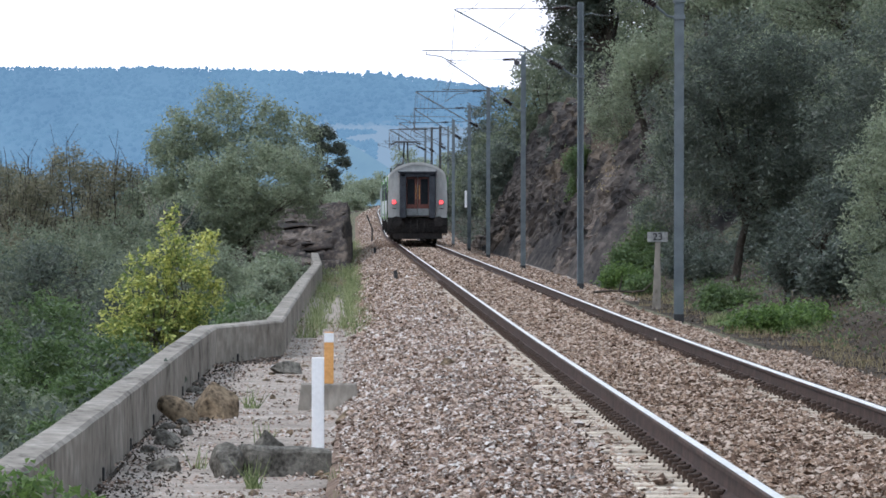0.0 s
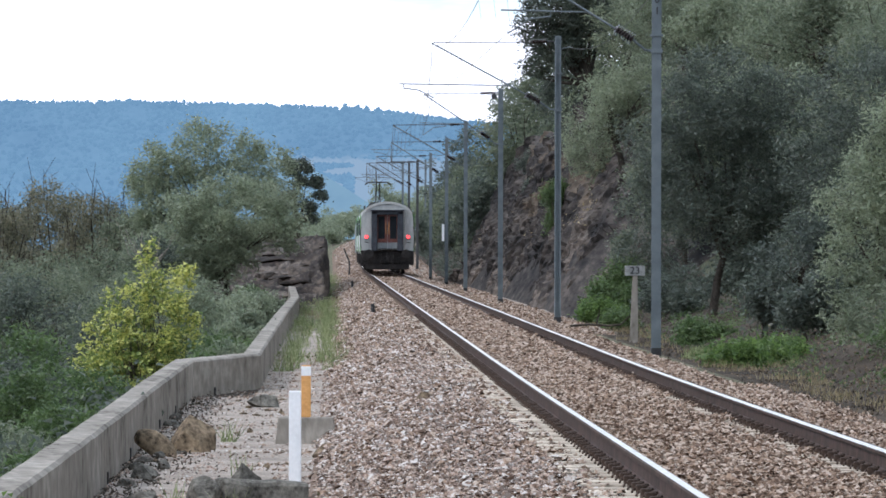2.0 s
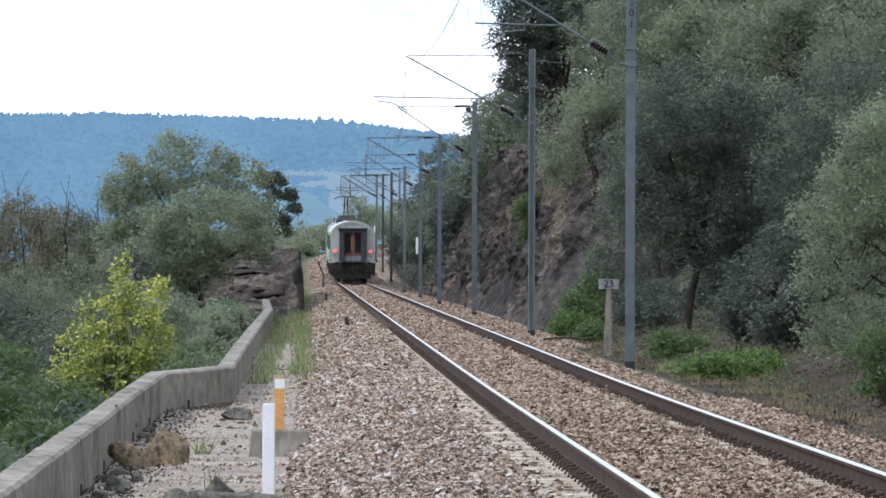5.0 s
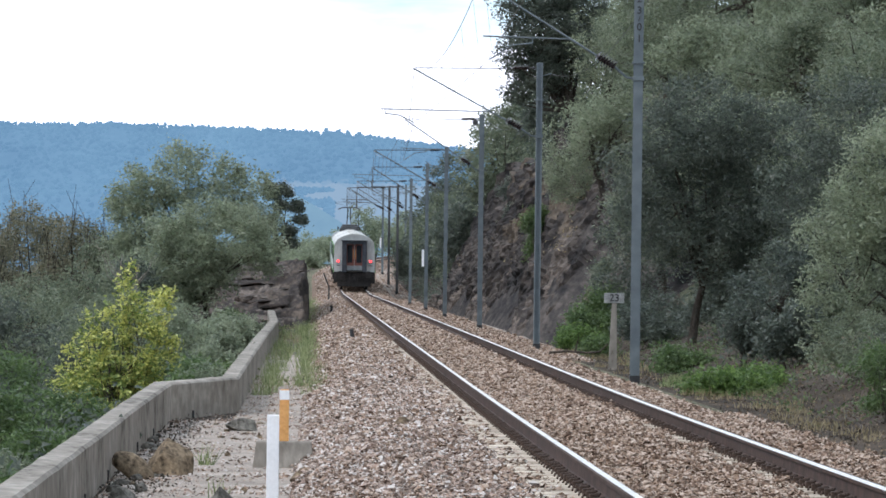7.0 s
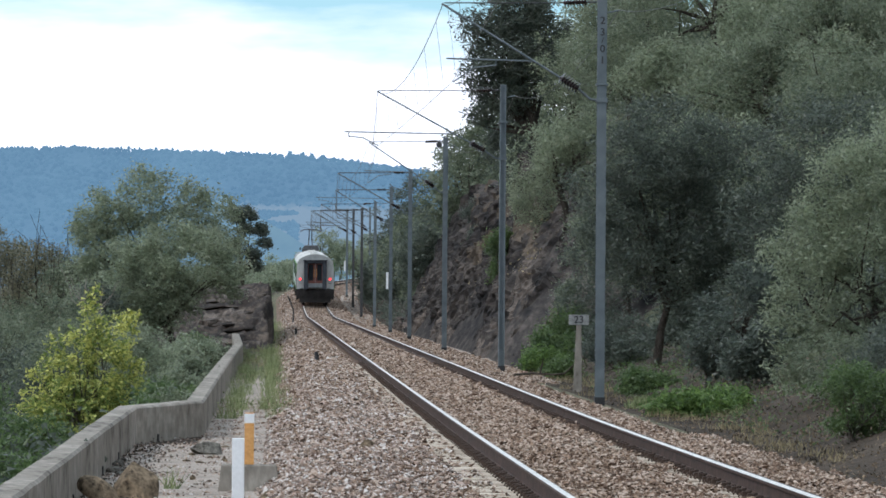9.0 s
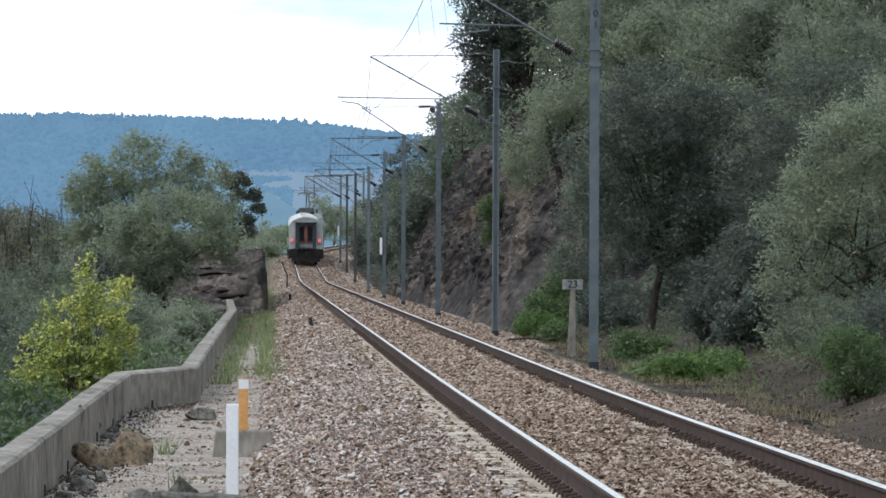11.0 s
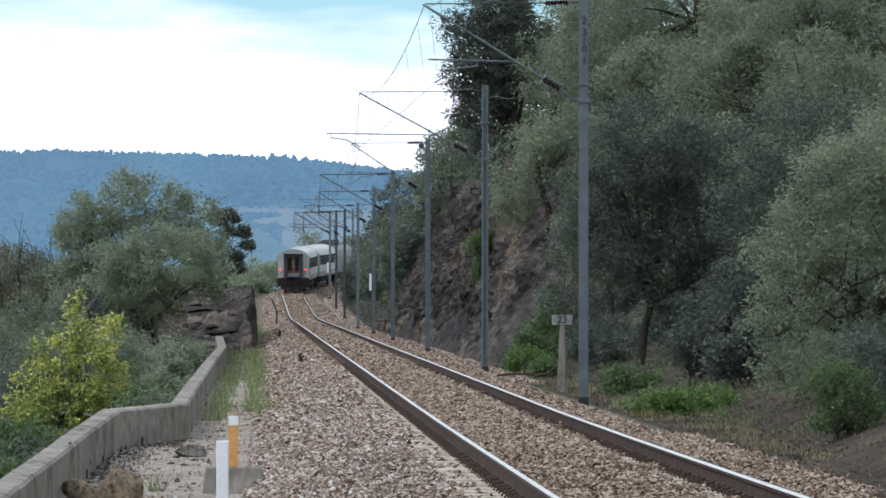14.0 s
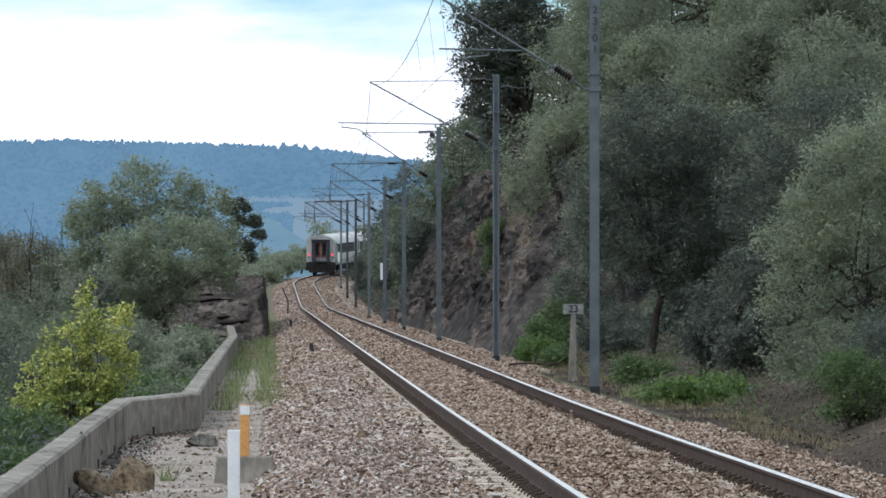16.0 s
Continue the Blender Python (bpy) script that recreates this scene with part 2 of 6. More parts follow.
def rock_bm(sx, sy, sz, seed, rough=0.14, sub=3, cuts=None):
    bm = bmesh.new()
    bmesh.ops.create_icosphere(bm, subdivisions=sub, radius=0.5)
    o = Vector((seed * 7.3, seed * 3.1, seed * 1.7))
    rng = random.Random(seed)
    if cuts is None:
        cuts = [(Vector([rng.gauss(0, 1) for _ in range(3)]).normalized(), rng.uniform(0.26, 0.42)) for _ in range(13)]
    for v in bm.verts:
        for n, d in cuts:
            k = v.co.dot(n) - d
            if k > 0:
                v.co -= n * k
    for v in bm.verts:
        n = noise.noise(v.co * 1.6 + o) + 0.5 * noise.noise(v.co * 4 + o) + 0.22 * noise.noise(v.co * 9 + o)
        c = v.co * (1 + rough * n)
        v.co = Vector((c.x * sx * 1.25, c.y * sy * 1.25, (max(c.z, -0.28) + 0.28) * sz * 1.5))
    return bm


# ---- the line of the track ----
S0, RAD = 545.0, 760.0      # end of the straight, radius of the curve to the right


def easing(s):
    """Grows with the square of the way before 90 m, and evenly before 55 m."""
    d = np.clip(90 - np.asarray(s, dtype=float), 0, None)
    return np.where(d < 35, d * d, 35 * 35 + 70 * (d - 35))


def rise(s):
    """Height of the rail heads along the line: level, then a steady climb."""
    s = np.asarray(s, dtype=float)
    t = np.clip(s - 390, 0, 60)
    up = 0.012 * (t * t / 120 + np.clip(s - 450, 0, None))
    up = up + 0.004 * np.clip(s - 540, 0, None) + 5e-5 * easing(s)
    return np.where(s > 760, 0.012 * (30 + 310) + 0.88 + 0.0 * s, up)


def swing(s):
    """The last of a wide bend, in front of the straight: how far the line lies to the left of it."""
    return -4.5e-5 * easing(s)


def track(s):
    """Place and heading (degrees clockwise from +Y) of the line at s metres."""
    if s <= S0:
        return Vector((float(swing(s)), s, float(rise(s)))), math.degrees(9e-5 * min(35.0, max(0.0, 90 - s)))
    a = (s - S0) / RAD
    return Vector((RAD * (1 - math.cos(a)), S0 + RAD * math.sin(a), float(rise(s)))), math.degrees(a)


def beside(s, u, z=0.0):
    p, h = track(s)
    h = math.radians(h)
    return Vector((p.x + u * math.cos(h), p.y - u * math.sin(h), p.z + z))


def noise2(x, y, sc, seed=0.0):
    """Smooth pseudo-random field over arrays, about -1 to 1."""
    a = np.sin(x * sc * 1.31 + 1.7 * np.sin(y * sc * 0.83 + seed) + seed * 2.1)
    b = np.sin(y * sc * 1.17 + 1.9 * np.sin(x * sc * 0.71 - seed) + seed * 0.7)
    c = np.sin((x + y) * sc * 2.3 + 2.3 * np.sin((x - y) * sc * 1.1 + seed))
    return (a + b + 0.6 * c) / 2.6


def step(v, a, b):
    t = np.clip((v - a) / (b - a), 0, 1)
    return t * t * (3 - 2 * t)


def ground_z(x, y):
    """Height of the ground sheet at plan positions (arrays)."""
    x, y = np.asarray(x, dtype=float), np.asarray(y, dtype=float)
    yy = np.clip(y - S0, 0, 420)
    u = x - yy * yy / (2 * RAD)
    zt = rise(np.clip(y, 90, 900)) - 0.14 * np.clip((92 - y) / 40, 0, 1.2) * (x < -2.2)
    z = np.full(np.broadcast(x, y).shape, -0.62) + zt
    z = z - 0.13 * step(-u, 2.6, 3.2) - 0.2 * (np.abs(u) < 2.2)
    # left: the valley side beyond the parapet
    v = -u - 5.15
    fall = np.where(v > 0, 0.35 * np.clip(v, 0, 4) + 0.55 * np.clip(v - 4, 0, 8) + 0.42 * np.clip(v - 12, 0, 200), 0)
    fall = np.minimum(fall, 60)
    z = z - fall * (1 - 0.55 * step(y, 150, 250) * (1 - step(y, 600, 720)) - 0.4 * step(y, 380, 430) * (1 - step(y, 640, 740)))
    # left: knoll of earth and rock
    k = step(-u, 3.6, 5.0) * (1 - step(-u, 6.0, 10.0)) * step(y, 240, 262) * (1 - step(y, 325, 345))
    z = z + k * 1.1
    # right: low bank near, rock cutting further on, hill above
    cut = step(y, 165, 205) * (1 - step(y, 470, 560))
    x0 = 4.9 - 0.95 * cut * (1 - step(y, 330, 380)) - 0.8 * (1 - step(y, 80, 100))
    w = np.clip(u - x0, 0, None)
    near = 0.36 * np.clip(w, 0, 5) + 0.75 * np.clip(w - 5, 0, 200)
    far = 1.75 * np.clip(w, 0, 4.6) + 0.72 * np.clip(w - 4.6, 0, 200)
    hill = near * (1 - cut) + far * cut
    hill = np.minimum(hill, 32 + 3 * noise2(x, y, 0.05, 2.0))
    hill = hill * (1 - 0.8 * step(y, 560, 700))
    z = z + hill
    soft = step(np.abs(u), 5.2, 9)
    z = z + soft * (0.25 * noise2(x, y, 0.35, 1.0) + 0.1 * noise2(x, y, 1.3, 4.0))
    z = z - step(y, 850, 1500) * 30 * step(np.abs(x - 30), 0, 200)
    return z


# ---- ground: one sheet out to the horizon ----
def build_ground():
    xs = np.concatenate([-np.geomspace(4000, 16, 34), np.arange(-15.5, -5.2, 0.5), [-5.12, -5.0, -4.4], np.arange(-4.1, -3.0, 0.16), np.arange(-2.9, 3.7, 0.45), np.arange(3.75, 10.2, 0.22),
                         np.arange(10.5, 18, 0.6), np.geomspace(18.6, 4000, 34)])
    ys = np.concatenate([-np.geomspace(1500, 5, 14), np.arange(0, 160, 3.0), np.arange(160, 345, 0.75), np.arange(345, 560, 2.5), np.geomspace(565, 4900, 40)])
    X, Y = np.meshgrid(xs, ys)
    bend = np.clip(Y - S0, 0, 420) ** 2 / (2 * RAD) * (np.abs(X) < 60)
    X = X + bend
    Z = ground_z(X, Y)
    nx, ny = len(xs), len(ys)
    idx = np.arange(nx * ny).reshape(ny, nx)
    quads = np.stack([idx[:-1, :-1], idx[:-1, 1:], idx[1:, 1:], idx[1:, :-1]], -1).reshape(-1, 4)
    me = quick_mesh("ground", np.stack([X, Y, Z], -1).reshape(-1, 3), quads.ravel(), 4, M_SOIL)
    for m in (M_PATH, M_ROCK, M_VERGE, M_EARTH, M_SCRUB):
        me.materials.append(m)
    U = (X - bend)[:-1, :-1].ravel()
    yc = Y[:-1, :-1].ravel()
    mi = np.zeros(len(quads), dtype=np.int32)
    inside = np.where(yc < 93, -5.25, -4.15)
    mi[(U > inside) & (U < 3.3)] = 3
    mi[(U > inside) & (U < -1.5) & (yc < 165)] = 1
    mi[(U > 2.2) & (U < 3.95) & (yc > 150) & (yc < 760)] = 1
    mi[((U > 7.2) & (yc > 100)) | (U < -5.6)] = 5
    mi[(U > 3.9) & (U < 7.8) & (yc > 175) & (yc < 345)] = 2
    mi[(U < -3.1) & (U > -8) & (yc > 238) & (yc < 378)] = 4
    me.polygons.foreach_set("material_index", mi)
    me.shade_smooth()
    return tagged(new("ground", me), "dry stony soil with gravel path and brown rock cutting", "ground", kind="structure")


build_ground()


def craggy(p, size):
    """Broken relief at a place, about -1 to 1: ridges and hollows, split by steps and cracks."""
    q = p / size
    w = q + noise.noise_vector(q * 1.3) * 0.35
    out = 0.5 * noise.noise(w * 0.45 + Vector((4, 2, 7)))
    for k, a in ((0.8, 0.42), (1.9, 0.3), (4.3, 0.2), (9.1, 0.12), (17.0, 0.07)):
        out += a * (0.55 - 2.2 * abs(noise.noise(w * k + Vector((k, 0.3, 1.1)))))
    d, c = noise.voronoi(w * 2.3)
    return out + 0.07 * (noise.cell(c[0] * 5.1 + Vector((0.3, 0.4, 0.7))) * 2 - 1)


def build_rock_face(ys, foot, slope, height, amp, side, name, label, cols=60, z0=-0.62):
    """A broken rock cutting along the line: foot(y) its distance from the line, height(y) how high it stands."""
    bm = bmesh.new()
    rings = []
    for y in ys:
        ring = []
        h = height(y)
        steep = slope + 1.0 * float(step(y, 205, 240))
        for j in range(cols):
            t = j / (cols - 1)
            z = -0.3 + (h + 0.3) * t
            u = foot(y) + z / steep
            base = beside(y, side * u, z0 + z)
            r = craggy(Vector((base.x * 1.1, base.y * 0.30, base.z * 1.0 + base.x * 0.5)), 2.0)
            k = amp * r * min(1.0, t * 5 + 0.12)
            ring.append(bm.verts.new(base + Vector((-side * k, 0.2 * k, 0.3 * k))))
        back = beside(y, side * (foot(y) + h / slope + 3.0), z0 + h - 0.2)
        ring.append(bm.verts.new(back))
        rings.append((y, h, ring))
    for (y, h, a), (_, _, b) in zip(rings, rings[1:]):
        for j in range(cols):
            f = (a[j], a[j + 1], b[j + 1], b[j])
            f = bm.faces.new(f if side < 0 else f[::-1])
            # earth banked on the foot and lying on the ledges, dry grass high up
            z = h * j / cols
            n = noise.noise(Vector((y * 0.11, z * 0.55, 3.0))) + 0.5 * noise.noise(Vector((y * 0.5, z * 1.9, 8.0)))
            if z > 3.4 and 206 < y < 300 and n > 0.16:
                f.material_index = 2
            elif n - 0.12 * z + 0.35 * (y < 214) + 0.25 * (z < 0.8) > 0.26:
                f.material_index = 1
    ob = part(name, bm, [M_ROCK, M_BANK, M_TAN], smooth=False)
    return tagged(ob, label, "rock face", kind="structure")


build_rock_face(list(np.arange(176, 300, 0.42)) + list(np.arange(300, 372, 0.8)), lambda y: 4.05 + 0.25 * math.sin(y * 0.11) + 0.9 * max(0.0, (196 - y) / 20), 1.75,
                lambda y: (7.3 + 0.6 * math.sin(y * 0.06) + 0.4 * math.sin(y * 0.23)) * min(1.0, max(0.12, (y - 172) / 26)) * min(1.0, max(0.1, (372 - y) / 60)), 0.62, 1,
                "rock_cutting", "steep dark brown broken rock face of the railway cutting")


def build_knoll():
    """The knoll of earth and rock left of the line: a ramp of earth ledges, cut off steeply beside the track."""
    bm = bmesh.new()
    rings, tread_at = [], {}
    for y in np.arange(240, 352, 0.55):
        ring = []
        lift = min(1.0, max(0.0, (y - 244) / 24)) ** 0.8 * (1 - float(step(y, 322, 350)))
        for t in np.linspace(0, 1, 46):
            d = 6.8 * t ** 1.6
            u = 3.12 + d + 0.12 * math.sin(y * 0.4) * (1 - t)
            h = 2.75 * lift * min(1.0, d / 0.22) * (1 - 0.05 * d)
            n = noise.noise(Vector((u * 0.7, y * 0.16, 2.0))) + 0.5 * noise.noise(Vector((u * 1.9, y * 0.4, 5.0)))
            # ledges: flat treads and short risers
            g = h / 0.48 + 0.9 * n
            tread = math.floor(g) + float(step(g - math.floor(g), 0.55, 1.0))
            h = max(0.0, 0.45 * h + 0.55 * (tread - 0.9 * n) * 0.48) if h > 0.05 else h
            p = Vector((-u, y, -0.78 + h))
            k = min(1.0, h) * craggy(Vector((p.x * 1.2, p.y * 0.2, p.z * 1.3)), 0.8)
            ring.append(bm.verts.new(p + Vector((0.22 * k, 0, 0.34 * k))))
            tread_at[ring[-1]] = d > 0.9 + 0.8 * n and g - math.floor(g) < 0.45
        rings.append(ring)
    for a, b in zip(rings, rings[1:]):
        for j in range(45):
            f = bm.faces.new((a[j], a[j + 1], b[j + 1], b[j])[::-1])
            f.material_index = 1 if tread_at[a[j]] and tread_at[b[j + 1]] else 0
    bmesh.ops.recalc_face_normals(bm, faces=bm.faces)
    return tagged(part("rock_knoll", bm, [M_EARTH, M_BANK], smooth=True), "dark brown earth and rock knoll cut back beside the track", "rock face", kind="structure")


build_knoll()


def knoll_ledges():
    """Slabs of dark rock and packed earth standing out of the knoll's ramp, one above the other."""
    rng = random.Random(12)
    for k in range(16):
        y = 246 + 1.3 * k + rng.uniform(-0.6, 0.6)
        h = 2.75 * min(1.0, max(0.0, (y - 244) / 24)) ** 0.8
        x = -3.55 - 3.6 * rng.random() ** 1.4
        bm = rock_bm(rng.uniform(0.6, 1.5), rng.uniform(1.6, 3.4), rng.uniform(0.2, 0.36), 300 + k, rough=0.24, sub=4)
        ob = part("rock_ledge", bm, M_EARTH if rng.random() < 0.2 else M_BANK, smooth=True)
        ob.matrix_world = pose(x, y, -0.78 + h * (1 - 0.05 * (-x - 3.12)) - 0.31, 0, rng.uniform(-7, 7), rng.uniform(-25, 25))
        tagged(ob, "dark slab of rock and packed earth jutting from the knoll", "rock ledge", "ledges of the knoll")


knoll_ledges()


# ---- track ----
def sweep(name, profile, stations, mats, parent=None, label="", closed=True, index=None):
    """A profile (u, z) drawn along the line."""
    bm = bmesh.new()
    rings = [[bm.verts.new(beside(s, u, z)) for u, z in profile] for s in stations]
    n = len(profile)
    for a, b in zip(rings, rings[1:]):
        for j in range(n if closed else n - 1):
            f = bm.faces.new((a[j], a[(j + 1) % n], b[(j + 1) % n], b[j]))
            if index and j in index:
                f.material_index = 1
    bmesh.ops.recalc_face_normals(bm, faces=bm.faces)
    return part(name, bm, mats, parent, label)


STATIONS = list(np.arange(24, 100, 2.0)) + list(np.arange(100, 380, 20.0)) + list(np.arange(380, 545, 8.0)) + list(np.arange(545, 900, 4.0))
bed = sweep("ballast_bed", [(-3.15, -0.84), (-2.0, -0.23), (-1.5, -0.21), (-1.3, -0.255), (1.3, -0.255), (1.5, -0.21), (2.0, -0.25), (2.85, -0.75)], STATIONS, M_BED, closed=False)
tagged(bed, "raised bed of crushed brown and grey stone ballast", "ballast bed", kind="structure")

railway = thing("railway_track", pose(0, 0, 0), "straight broad-gauge railway track with rusty rails and polished heads", "railway track", kind="structure")
RAIL = [(-0.07, -0.159), (-0.07, -0.148), (-0.012, -0.128), (-0.009, -0.05), (-0.035, -0.036), (-0.036, -0.012), (-0.026, -0.002), (0.0, 0.0), (0.026, -0.002), (0.036, -0.012),
        (0.035, -0.036), (0.009, -0.05), (0.012, -0.128), (0.07, -0.148), (0.07, -0.159)]
for side in (-0.87, 0.87):
    sweep("rail", [(u + side, z) for u, z in RAIL], STATIONS, [M_RAIL, M_RAILTOP], railway, "rusty steel rail with a polished head", index=(6, 7, 8) if side < 0 else (5, 6))


def sleeper_mesh():
    bm = bmesh.new()
    for x0, x1 in ((-1.3, -0.45), (0.45, 1.3)):
        vs = box(bm, x0, x1, -0.14, 0.14, -0.4, -0.178, 0.012)
    box(bm, -0.45, 0.45, -0.11, 0.11, -0.4, -0.20)
    return bm


def clip_mesh():
    bm = bmesh.new()
    box(bm, -0.035, 0.035, -0.04, 0.04, -0.178, -0.125, 0.008)
    tube(bm, [(-0.06, -0.02, -0.17), (-0.05, 0.03, -0.15), (0.02, 0.03, -0.125), (0.04, -0.01, -0.128)], 0.009, 4)
    return bm


SLEEPER = part("sleeper", sleeper_mesh(), M_SLEEPER, railway)
CLIP = part("rail_clip", clip_mesh(), M_CLIP, SLEEPER)


def lay_sleepers():
    rows = np.arange(33.4, 150, 0.6)
    clip_at = [(-0.87 - 0.085, 0), (0.87 - 0.085, 0)]
    for i, s in enumerate(rows):
        p, h = track(s)
        ob = SLEEPER if i == 0 else new("sleeper", SLEEPER.data)
        ob.parent = railway
        ob.location, ob.rotation_euler = p + Vector((0, 0, random.uniform(-0.006, 0.006))), (0, 0, -math.radians(h))
        for k, (x, r) in enumerate(clip_at):
            c = CLIP if i == 0 and k == 0 else new("rail_clip", CLIP.data)
            c.parent = ob
            c.location = (x, 0, 0)


lay_sleepers()

# ---- overhead line ----
MASTS = [60.0, 121.0, 173.5, 232.0, 292.0, 340.0, 394.0, 454.0, 503.0, 560.0, 612.0, 664.0]
TOP = 7.25      # height of the mast top
HEADS = [-0.12, 0.17, -0.22, 0.42, -0.12, 0.25, -0.15, 0.25, -0.15, 0.2, -0.15, 0.2]      # place of the cable over the track at each mast


def insulator(bm, p, q, r=0.07, n=6):
    p, q = Vector(p), Vector(q)
    d = (q - p).normalized()
    u = d.cross(Vector((0.31, 0.17, 0.93))).normalized()
    w = d.cross(u)
    marks = [(0.0, 0.35)] + [m for i in range(n) for m in (((i + 0.14) / n, 0.36), ((i + 0.18) / n, 1.0), ((i + 0.3) / n, 0.95), ((i + 0.75) / n, 0.42))] + [(1.0, 0.35)]
    rings = [[bm.verts.new(p.lerp(q, t) + (u * math.cos(a) + w * math.sin(a)) * r * k) for a in (2 * math.pi * j / 10 for j in range(10))] for t, k in marks]
    for a, b in zip(rings, rings[1:]):
        for j in range(10):
            bm.faces.new((a[j], a[(j + 1) % 10], b[(j + 1) % 10], b[j]))
    bm.faces.new(rings[0])
    bm.faces.new(rings[-1][::-1])


def build_mast(s, kind, i):
    p, h = track(s)
    q = beside(s, 3.23)
    m = thing("catenary_mast", pose(q.x, q.y, q.z, 0, 0, -h), "grey galvanised steel overhead-line mast beside the track", "mast", "overhead line masts")
    low = -0.66 if s < 420 else -0.6
    head = HEADS[i]
    bm = bmesh.new()
    if kind:
        for y in (-0.085, 0.075):
            box(bm, -0.09, 0.09, y, y + 0.012, low, TOP, 0.003)
        box(bm, -0.006, 0.006, -0.073, 0.075, low, TOP)
    else:
        for x in (-0.085, 0.05):
            box(bm, x, x + 0.035, -0.075, 0.075, low, TOP, 0.004)
        box(bm, -0.05, 0.05, 0.02, 0.03, low, TOP)
    part("post", bm, M_DARKSTEEL if i in (7, 8) else M_GALV, m)
    bm = bmesh.new()
    box(bm, -0.098, 0.098, -0.1, 0.1, low - 0.02, low + 0.2, 0.004)
    part("painted_base", bm, M_BLACK, m, "black painted foot")
    bm = bmesh.new()
    box(bm, -0.3, 0.3, -0.3, 0.3, low - 0.6, low + 0.015, 0.02)
    part("footing", bm, M_CONCRETE, m, "concrete footing")
    # bracket: tie, inclined tube, registration arm, steady arm
    bm = bmesh.new()
    rod(bm, (-0.75, 0, 7.08), (-3.2 + head, 0, 7.06), 0.012 if i < 4 else 0.02, sides=6)
    rod(bm, (-0.1, 0, 7.1), (-0.3, 0, 7.1), 0.02, sides=6)
    part("tie", bm, M_DARKSTEEL, m)
    bm = bmesh.new()
    insulator(bm, (-0.3, 0, 7.1), (-0.75, 0, 7.08), 0.085, 8)
    part("tie_insulator", bm, M_INSUL, m, "brown ribbed insulator")
    a, b = Vector((-0.1, 0, 5.22)), Vector((-3.2 + head, 0, 7.02))
    bm = bmesh.new()
    tube(bm, [a, a + Vector((-0.12, 0, 0.02)), a.lerp(b, 0.12)], 0.025, 6)
    rod(bm, a.lerp(b, 0.24), b + (b - a) * 0.015, 0.021 if i < 4 else 0.03, sides=8)
    part("bracket_tube", bm, M_GALV, m)
    bm = bmesh.new()
    insulator(bm, a.lerp(b, 0.12), a.lerp(b, 0.24), 0.125, 7)
    part("tube_insulator", bm, M_INSUL, m, "brown ribbed insulator")
    bm = bmesh.new()
    k = a.lerp(b, 0.41 if i % 2 else 0.37)
    zig = 0.35 if i % 2 else -0.22
    end = -2.98 if i % 2 else -4.35
    rod(bm, k, (end, 0, k.z + 0.04), 0.016, sides=6)
    rod(bm, (end + (0.95 if i % 2 else 0.12), 0, k.z + 0.04), (end + (0.95 if i % 2 else 0.12), 0, k.z - 0.1), 0.012, sides=6)
    part("registration_arm", bm, M_GALV, m)
    bm = bmesh.new()
    far = end + 0.95 if i % 2 else end + 0.12
    tube(bm, [(far, 0, k.z - 0.08), ((far - 3.2 + zig) / 2, 0, k.z - 0.13), (-3.2 + zig, 0, 5.55)], 0.016, 5)
    part("steady_arm", bm, M_GALV, m)
    bm = bmesh.new()
    box(bm, -0.12, 0.12, -0.11, 0.11, 6.2 - 0.7 * (i == 1), 6.24 - 0.7 * (i == 1), 0.004)
    part("clamp", bm, M_GALV, m)
    bm = bmesh.new()
    box(bm, -0.11, 0.11, -0.11, 0.11, 5.18, 5.26, 0.004)
    part("collar", bm, M_GALV, m)
    bm = bmesh.new()
    rod(bm, (0.1, 0, 6.9), (0.34, 0, 6.95), 0.016, sides=6)
    part("feeder_bracket", bm, M_GALV, m)
    if i == 3:
        bm = bmesh.new()
        rod(bm, (-0.24, -0.03, 6.97), (-0.24, 0.03, 6.97), 0.11, sides=16)
        rod(bm, (-0.24, -0.04, 6.97), (-0.24, 0.04, 6.97), 0.05, sides=10)
        part("pulley", bm, M_DARKSTEEL, m, "dark tensioning pulley")
    if i >= 4:
        bm = bmesh.new()
        tube(bm, [(-0.95, 0, 6.52), (-0.75, 0, 6.4), (-0.45, 0, 6.34), (-0.12, 0, 6.38)], 0.022, 5)
        part("jumper", bm, M_GALV, m, "pale curved jumper cable")
    if i in (5, 9):
        bm = bmesh.new()
        box(bm, -0.25, -0.12, -0.14, -0.12, 1.75, 2.65, 0.004)
        part("plate", bm, M_WHITE, m, "white upright plate")
    return m


MAST_OBS = [build_mast(s, i != 2, i) for i, s in enumerate(MASTS)]


def text_part(body, size, m, mat, parent, name="lettering"):
    cu = bpy.data.curves.new(name, "FONT")
    cu.body, cu.size, cu.align_x, cu.align_y, cu.extrude, cu.offset = body, size, "CENTER", "CENTER", 0.004, size * 0.012
    tmp = bpy.data.objects.new(name, cu)
    me = bpy.data.meshes.new_from_object(tmp)
    bpy.data.objects.remove(tmp)
    me.materials.append(mat)
    ob = new(name, me)
    ob.parent = parent
    ob.matrix_local = m
    return ob


for k, ch in enumerate("23/01"):
    text_part(ch, (0.2, 0.2, 0.14, 0.2, 0.2)[k], pose(0.005, -0.092, (6.62, 6.4, 6.24, 6.08, 5.86)[k] + 0.12, 90, 0, 0), M_BLACK, MAST_OBS[1], "digit" if ch != "/" else "stroke")


def wire(name, pts, r, label, parent=None):
    bm = bmesh.new()
    tube(bm, pts, r, 4)
    ob = part(name, bm, M_WIRE, parent)
    return tagged(ob, label, "overhead wire") if parent is None else ob


